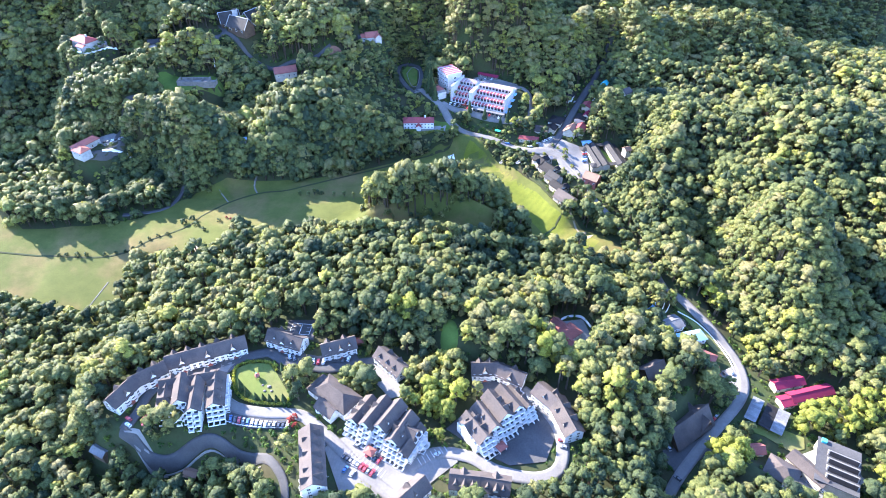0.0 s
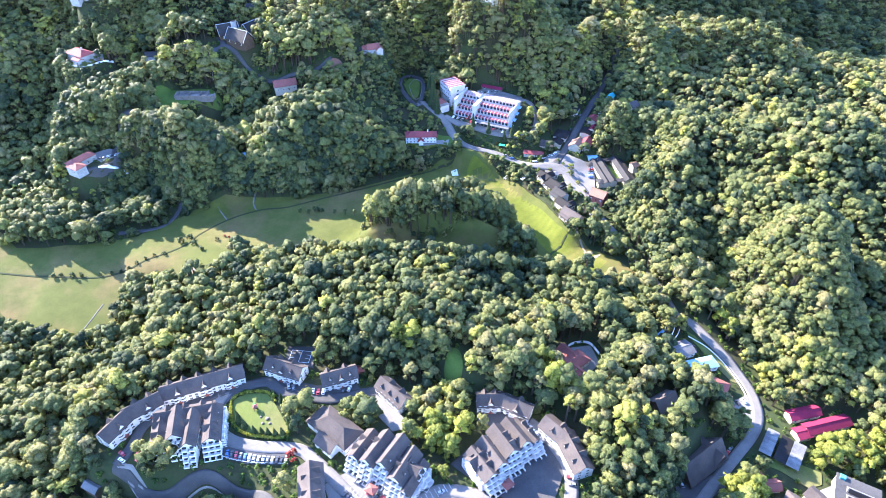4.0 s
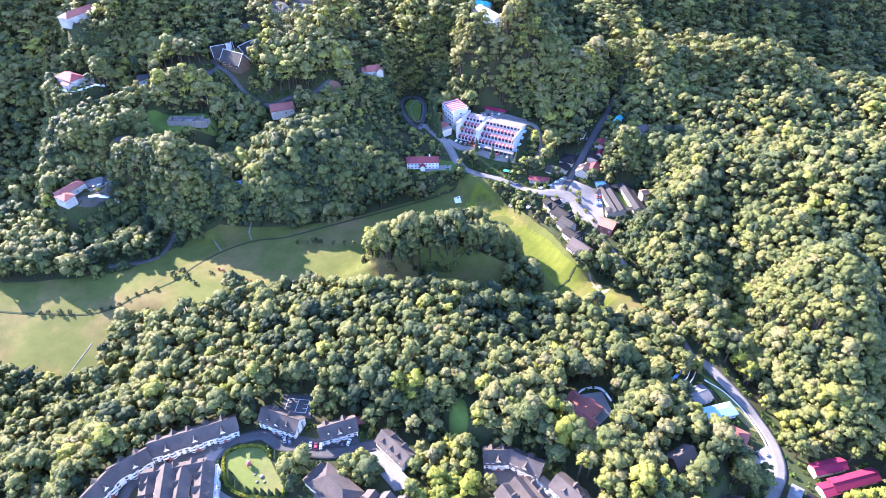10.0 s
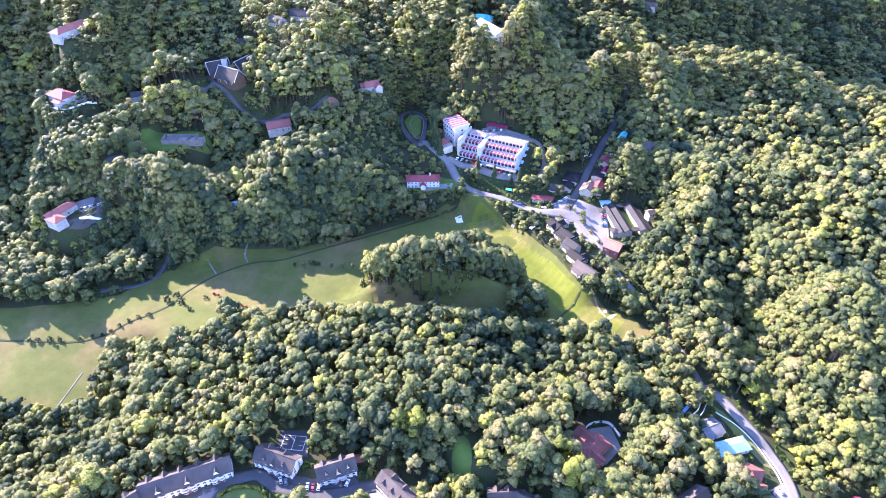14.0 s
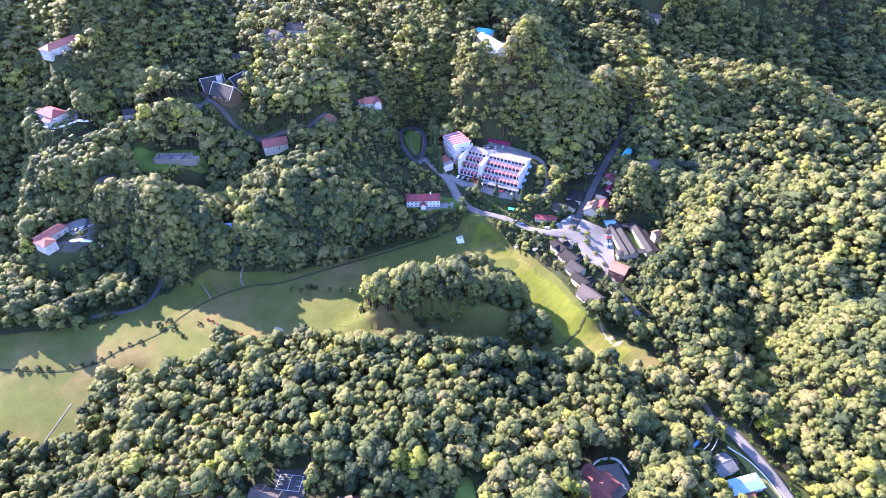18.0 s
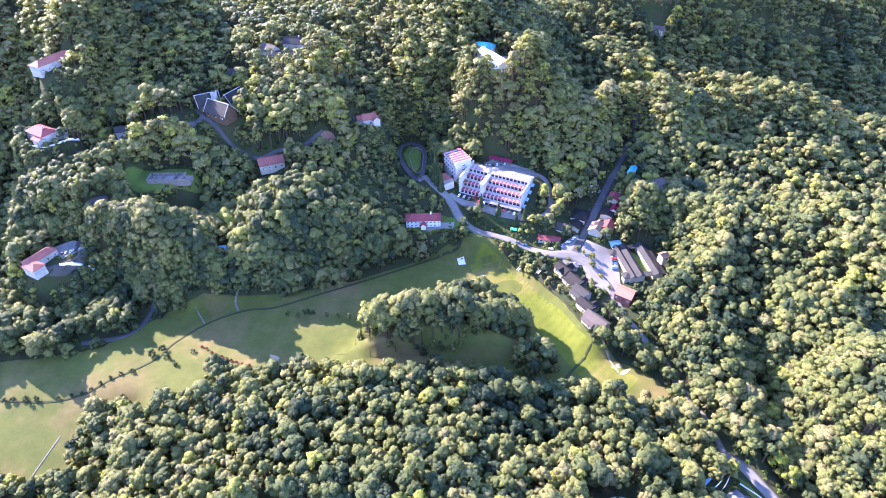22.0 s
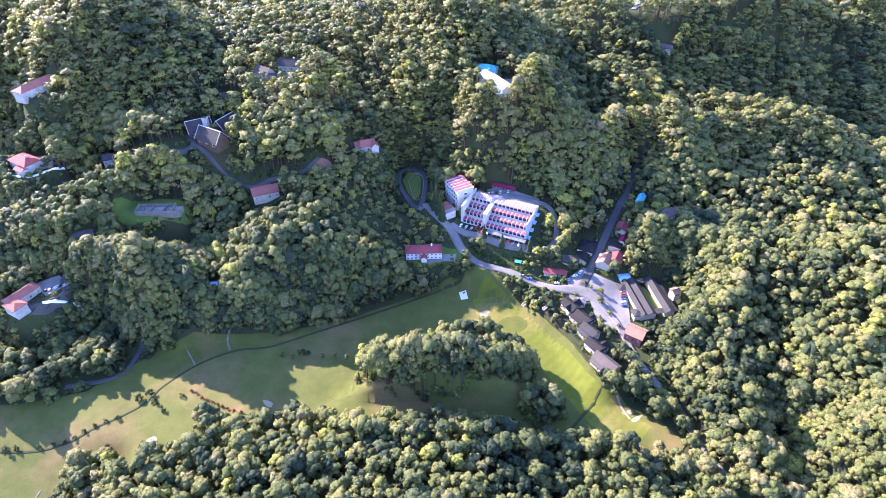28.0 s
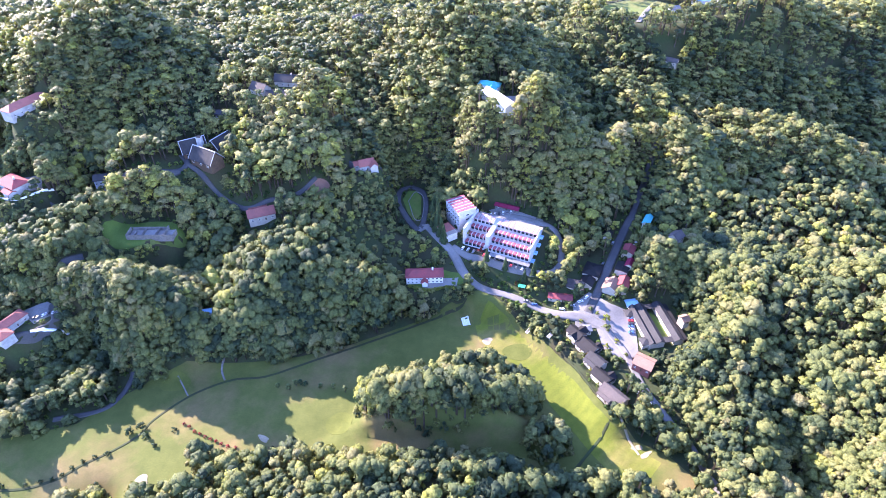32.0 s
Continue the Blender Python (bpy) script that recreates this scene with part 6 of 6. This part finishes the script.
def plant(name, label, x, y, rs, radius, height, crowns, material, hue, category="forest", stretch=1.0):
    """A whole wood as one object: leaf pieces and trunks."""
    z = ground_z(x, y)
    pick = rs.randint(0, len(crowns), len(x))
    turn, tall = rs.uniform(0, math.tau, len(x)), rs.uniform(0.85, 1.25, len(x))
    quads, hues, facing = [], [], []
    for k, (crown, outward) in enumerate(crowns):
        i = np.where(pick == k)[0]
        if not len(i):
            continue
        c, s = np.cos(turn[i])[:, None, None], np.sin(turn[i])[:, None, None]
        r = radius[i][:, None, None]
        q = np.empty((len(i), *crown.shape))
        q[..., 0] = x[i][:, None, None] + r * (crown[None, ..., 0] * c - crown[None, ..., 1] * s)
        q[..., 1] = y[i][:, None, None] + r * (crown[None, ..., 0] * s + crown[None, ..., 1] * c)
        q[..., 2] = (z[i] + height[i])[:, None, None] + r * tall[i][:, None, None] * stretch * (crown[None, ..., 2] - 0.75)
        quads.append(q.reshape(-1, 3, 3))
        hues.append(np.repeat(hue[i], len(crown)))
        facing.append(np.stack([outward[None, ..., 0] * c - outward[None, ..., 1] * s, outward[None, ..., 0] * s + outward[None, ..., 1] * c, np.repeat(outward[None, ..., 2], len(i), 0)], -1).reshape(-1, 3, 3))
    tq = trunk_pieces(x, y, z - 0.5, z + height - radius * 0.5, 0.035 * height + 0.05)
    nl = sum(len(q) for q in quads)
    facing.append(np.repeat(np.cross(tq[:, 1] - tq[:, 0], tq[:, 2] - tq[:, 0])[:, None], 3, 1))
    me = crown_mesh(name, np.concatenate(quads + [tq]), np.concatenate(hues + [np.zeros(len(tq))]), material, np.concatenate(facing))
    me.materials.append(BARK)
    idx = np.zeros(nl + len(tq), np.int32)
    idx[nl:] = 1
    me.polygons.foreach_set("material_index", idx)
    return tagged(new(name, me), label, category, kind="stuff")


BRIGHT = [(6, 200, 22, 14), (-126, 266, 9, 6), (238, 206, 34, 12), (66, 240, 8, 10), (215, 204, 18, 7), (250, 165, 18, 14), (-22, 262, 8, 6), (-182, 206, 7, 8), (152, 262, 7, 8), (186, 288, 6, 14), (160, 180, 14, 8)]


def in_any(spots, x, y):
    g = np.zeros(x.shape, bool)
    for cx, cy, rx, ry in spots:
        g |= ((x - cx) / rx) ** 2 + ((y - cy) / ry) ** 2 < 1
    return g


def grow_forest():
    for gap, seed, y0, y1 in ((7.1, 5, 132, 600), (9.0, 8, 600, 980), (20.0, 9, 980, 1330), (6.8, 12, 132, 599), (6.9, 13, 599, 760), (5.0, 14, 540, 700), (15.0, 15, -60, 131), (5.1, 16, 250, 540)):
        x, y, rs = scatter(gap, seed, y0=y0, y1=y1)
        ok = (np.abs(x) < np.maximum(160 + 0.52 * y, 230)) & allowed(x, y, 2.6)
        ok &= ~in_any(SCRUB, x, y) & (allowed(x, y, 4.4) | (y > 300))
        steep = np.hypot(ground_z(x + 2, y) - ground_z(x - 2, y), ground_z(x, y + 2) - ground_z(x, y - 2)) / 4
        if gap < 7:
            ok &= steep > (1.0 if gap < 6 else 0.62)
        else:
            ok &= (steep < 0.9) | (rs.rand(len(x)) < 0.9)
        ok &= ~in_any(LOW_WOOD, x, y) | (rs.rand(len(x)) > 0.1)
        x, y = x[ok], y[ok]
        n = len(x)
        mood = patches(x, y, 55, 3)
        big = rs.rand(n)
        radius = (3.3 + 2.5 * rs.rand(n) + 2.6 * (big > 0.88)) * (2.0 if y0 < 100 else 0.75 if gap < 6 else 1.0 if y0 < 500 else 1.15 if y0 < 900 else 2.4)
        height = 6.5 + 3.5 * rs.rand(n) + 7.0 * patches(x, y, 14, 9) + 9.0 * patches(x, y, 36, 17) + 4.5 * (big > 0.86)
        height = np.where(~allowed(x, y, 6.0) & (y < 300), height * 0.7, height)
        low = ~allowed(x, y + 5, 6.0) & (y > 300) & (y < 720)
        height = np.where(low, height * 0.62, height)
        cut = in_any(LOW_WOOD, x, y)
        copse = (x / 64) ** 2 + ((y - 404) / 24) ** 2 < 1
        tall = copse | ((y > 425) & (y < 510) & (x < -75) & (x > -330) & ~low & ~cut) | ((x < -215) & (x > -420) & (y > 378) & (y <= 425) & ~cut)
        height = np.where((y > 425) & (y < 515) & (x > -330) & (x < -40), height * 0.84, height)
        height = np.where(copse, height + 2.0 + 4.0 * rs.rand(n), height)
        height = np.where((x / 64) ** 2 + ((y - 404) / 28) ** 2 < 1, height + 3.0, height)
        radius = np.where(tall, radius * 1.15, radius)
        height, radius = np.where(cut, 3.5 + height * 0.14, height), np.where(cut, radius * 0.66, radius)
        hue = np.clip(np.where((y < 345) & (x < 150), 0.36, 0.47) + 0.5 * (mood - 0.5) + 0.4 * (patches(x, y, 12, 41) - 0.5) + 0.25 * rs.randn(n), 0, 1)
        bright = in_any(BRIGHT, x, y)
        if y0 < 100:
            groups = ((y < 140, "rainforest behind the estate", FAR_CROWNS, LEAF),)
        elif y0 < 500:
            groups = ((~bright & (y < 345) & (x <= 128), "dense rainforest of mixed broadleaf crowns above the estate", NEAR_CROWNS, LEAF),
                      (~bright & ~tall & (y >= 345) & (x <= 128), "shaded rainforest on the slope beyond the fairway", SLOPE_CROWNS, LEAF),
                      (~bright & tall & (y >= 345) & (x <= 128), "tall full-crowned trees bordering the fairway", TALL_CROWNS, LEAF),
                      (~bright & (x > 128) & (y < 330), "sunlit rainforest covering a rounded hill", NEAR_CROWNS, LEAF),
                      (~bright & (x > 128) & (y >= 330), "sunlit rainforest covering a rounded hill", SLOPE_CROWNS, LEAF),
                      (bright, "yellow-green thicket of young trees beside the estate", NEAR_CROWNS, BRIGHT_LEAF))
        else:
            groups = ((y > 0, "distant hazy rainforest over the upper ridges", FAR_CROWNS, LEAF),)
        for mask, label, crowns, leaf in groups:
            plant("forest", label, x[mask], y[mask], rs, radius[mask], height[mask], crowns, leaf, hue[mask], stretch=1.2 if crowns is TALL_CROWNS else 1.1)


grow_forest()


def undergrowth():
    """Shrubs along the wood edges, banks and clearings."""
    x, y, rs = scatter(4.2, 21, -460, 330, 135, 660)
    ok = (np.abs(x) < np.maximum(160 + 0.52 * y, 230)) & allowed(x, y, 0.9) & ((~allowed(x, y, 4.5) & (rs.rand(len(x)) > 0.25)) | in_any(SCRUB, x, y))
    x, y = x[ok], y[ok]
    r = 0.9 + 1.1 * rs.rand(len(x))
    plant("undergrowth", "low green shrubs along the edges of the woods", x, y, rs, r, 1.2 + r * 0.9, SMALL_CROWNS, BUSH_LEAF, np.clip(0.5 + 0.35 * rs.randn(len(x)), 0, 1), "shrubs")


undergrowth()


def copse_skirts():
    """Bushes and low boughs round the copses on the course."""
    x, y, rs = scatter(3.6, 33, -240, 110, 290, 450)
    near = np.zeros(x.shape, bool)
    for cx, cy, rx, ry, turn in COPSES:
        c, s = math.cos(radians(turn)), math.sin(radians(turn))
        u, v = (x - cx) * c + (y - cy) * s, -(x - cx) * s + (y - cy) * c
        q = (u / rx) ** 2 + (v / ry) ** 2
        near |= (q > 0.55) & (q < 1.15)
    ok = near & inside(GOLF, x, y) & (rs.rand(len(x)) > 0.2)
    x, y = x[ok], y[ok]
    r = 1.5 + 1.8 * rs.rand(len(x))
    plant("undergrowth", "leafy bushes round the copses on the course", x, y, rs, r, 2.0 + r * 1.3, SMALL_CROWNS, LEAF, np.clip(0.4 + 0.3 * rs.randn(len(x)), 0, 1), "shrubs", 1.3)


copse_skirts()


# ---- single trees, hedges and bushes ----
def trunk_bm(height, r, seed):
    rr = random.Random(seed)
    bm = bmesh.new()
    bmesh.ops.create_cone(bm, cap_ends=True, segments=7, radius1=r, radius2=r * 0.45, depth=height, matrix=Matrix.Translation((0, 0, height / 2 - 0.5)))
    for k in range(4):
        a = k * 1.7 + rr.random()
        m = Matrix.Translation((0, 0, height * rr.uniform(0.5, 0.8))) @ Matrix.Rotation(a, 4, "Z") @ Matrix.Rotation(radians(48), 4, "Y") @ Matrix.Translation((0, 0, height * 0.14))
        bmesh.ops.create_cone(bm, cap_ends=True, segments=5, radius1=r * 0.45, radius2=r * 0.15, depth=height * 0.28, matrix=m)
    return bm


def lone_tree(x, y, height, radius, label, leaf=LEAF, kind="tree", seed=0, hue=0.5, group=""):
    z = gz(x, y) + 0.3
    root = thing(kind, label, "tree" if "tree" in kind or kind == "cypress" else "bush", pose(x, y, z, 0, 0, seed * 57), group)
    cone = kind == "cypress"
    leaves, outward = (CONES[seed % 4], None) if cone else TALL_CROWNS[seed % 6]
    crown = leaves * np.array([height * radius, height * radius, height]) if cone else leaves * radius + np.array([0, 0, height - 0.75 * radius])
    me = crown_mesh("crown", crown, np.full(len(crown), hue), leaf, outward)
    new("crown", me).parent = root
    part("trunk", trunk_bm(height * 0.75, 0.12 + 0.018 * height, seed), BARK, root)


def bush(x, y, r, label, leaf=BUSH_LEAF, seed=0, hue=0.3, group=""):
    root = thing("bush", label, "bush", pose(x, y, gz(x, y) + 0.4), group)
    leaves, outward = SMALL_CROWNS[seed % 6]
    crown = leaves * r + np.array([0, 0, r * 0.75])
    new("crown", crown_mesh("crown", crown, np.full(len(crown), hue), leaf, outward)).parent = root
    part("trunk", trunk_bm(r, 0.12, seed), BARK, root)


for k, (x, y, h) in enumerate([(-86, 227, 9), (-84, 222, 10), (-82, 217, 9), (-80.5, 212, 8), (-84, 208.5, 8), (-88, 208.5, 7), (-92, 209, 7), (-96, 210, 6), (-100, 210, 7), (-106, 213, 8), (-110, 216, 9), (-89, 230, 8), (-112, 220, 6), (-58, 200, 8)]):
    lone_tree(x, y, h, 0.95, "slender dark conifer in the estate garden", DARK_LEAF, "cypress", k, 0.6, "garden conifers")
for k, (x, y, h) in enumerate([(-10, 574, 22), (-8, 568, 24), (-11, 562, 20), (-8, 556, 24), (-5, 549, 20), (-3, 541, 18), (9, 559, 18), (30, 522, 13), (44, 515, 13), (65, 508, 14), (58, 506, 12), (71, 503, 12), (-40, 502, 16), (-12, 570, 21)]):
    lone_tree(x, y, h, 0.8, "tall narrow dark conifer beside the hotel drive", DARK_LEAF, "cypress", k, 0.4, "conifers beside the hotel")
for k, (x, y, h, r) in enumerate([(-46, 224, 11, 6), (-38, 220, 12, 6.5), (-14, 211, 9, 5), (-10, 228, 8, 4.5), (-51, 218, 8, 3.5), (-42, 228, 9, 4)]):
    lone_tree(x, y, h, r, "full round green tree between apartment blocks", LEAF, "tree", k, 0.9, "estate trees")
for k, (x, y) in enumerate([(-116, 423), (-108, 421), (-104, 424), (-87, 422), (-78, 421), (-70, 418)]):
    lone_tree(x, y, 5 + k % 3, 1.8, "small young tree on the fairway", LEAF, "young_tree", k, 0.3, "young fairway trees")
for k, (x, y, r) in enumerate([(-295, 359, 2.2), (-290, 360, 2), (-281, 360, 2.4), (-275, 361, 2.2), (-261, 362, 1.6), (-253, 364, 1.6), (-246, 365, 1.8), (-240, 367, 1.7), (-234, 370, 1.6), (-228, 373, 1.7), (-222, 376, 1.6), (-215, 378, 2.0),
                               (-207, 393, 3.4), (-201, 397, 3.2), (-195, 390, 2.6), (-187, 383, 2.2), (-178, 394, 2.0), (-102, 426, 2.6), (-98, 425, 2.2)]):
    bush(x, y, r, "round dark bush beside the drainage ditch", DARK_LEAF, k, 0.3, "bushes along the ditch")
for k, (x, y) in enumerate([(-173, 398), (-169, 396), (-164, 392), (-160, 390), (-156, 388), (-152, 386), (-148, 384), (-144, 382), (-139, 380), (-134, 379)]):
    bush(x, y, 1.3, "dry reddish bush on a bare earth bank", RED_LEAF, k, 0.2, "dry bushes on the bank")
for k, (x, y, r) in enumerate([(-158, 197, 2.4), (-157, 193, 2.0), (-160, 200, 1.8)]):
    bush(x, y, r, "bush covered in pink blossom", BLOSSOM, k, 0.6, "pink bushes")
for k, (x, y, r) in enumerate([(-78, 196, 2.4), (-75, 193, 2.0), (-76, 199, 1.6), (62, 500, 1.6), (52, 505, 1.5), (26, 531, 2.2)]):
    bush(x, y, r, "bush with dark red leaves", RED_LEAF, k, 0.7, "red-leaved bushes")
for k, (x, y, r) in enumerate([(104, 478, 2.0), (108, 474, 1.8), (114, 470, 2.8), (113, 462, 3.2), (118, 452, 2.2), (110, 448, 2.0), (122, 440, 1.8), (121, 420, 2.4), (124, 414, 2.0), (64, 489, 2.0), (96, 470, 2.0), (86, 470, 2.4),
                               (80, 468, 2.6), (88, 458, 2.4), (84, 452, 2.2), (92, 440, 2.8), (96, 430, 2.6), (100, 420, 2.4), (104, 406, 2.6), (112, 398, 3.0), (118, 392, 3.0), (126, 386, 3.4), (130, 380, 3.0)]):
    bush(x, y, r, "leafy green bush in the village", BRIGHT_LEAF if k % 3 else LEAF, k, 0.3, "village bushes")


def hedge(points, width, height, label, leaf, hue):
    """A clipped hedge along a line."""
    rr = random.Random(4)
    pieces = []
    for q in spline([(*p, 0) for p in points], 0.8):
        z = gz(q.x, q.y) + 0.4
        pieces.append(spray(rr, (q.x, q.y, z + height * 0.45), 9, 0.5, 0.42, 1.0, -0.5)[0])
        off = pieces[-1] - np.array([q.x, q.y, z + height * 0.45])
        pieces[-1] = np.array([q.x, q.y, z + height * 0.45]) + off * np.array([width, width, height])
    quads = np.concatenate(pieces)
    tagged(new("hedge", crown_mesh("hedge", quads, np.full(len(quads), hue), leaf)), label, "hedge")


hedge([(-81, 212), (-85, 207), (-105, 209), (-114, 217), (-118, 231), (-111, 236), (-99, 236), (-93, 230)], 1.5, 1.5, "clipped lime-green hedge round the estate garden", BRIGHT_LEAF, 0.75)
hedge([(-30, 503), (-20, 499), (-6, 500), (6, 503), (18, 507)], 2.2, 2.0, "tall green hedge before the long house", BRIGHT_LEAF, 0.2)
hedge([(44, 488), (58, 481), (72, 475)], 1.6, 1.6, "green hedge along the village road", BUSH_LEAF, 0.7)
hedge([(-46, 197), (-42, 203), (-45, 208)], 1.6, 2.0, "green hedge beside the clubhouse", BRIGHT_LEAF, 0.4)
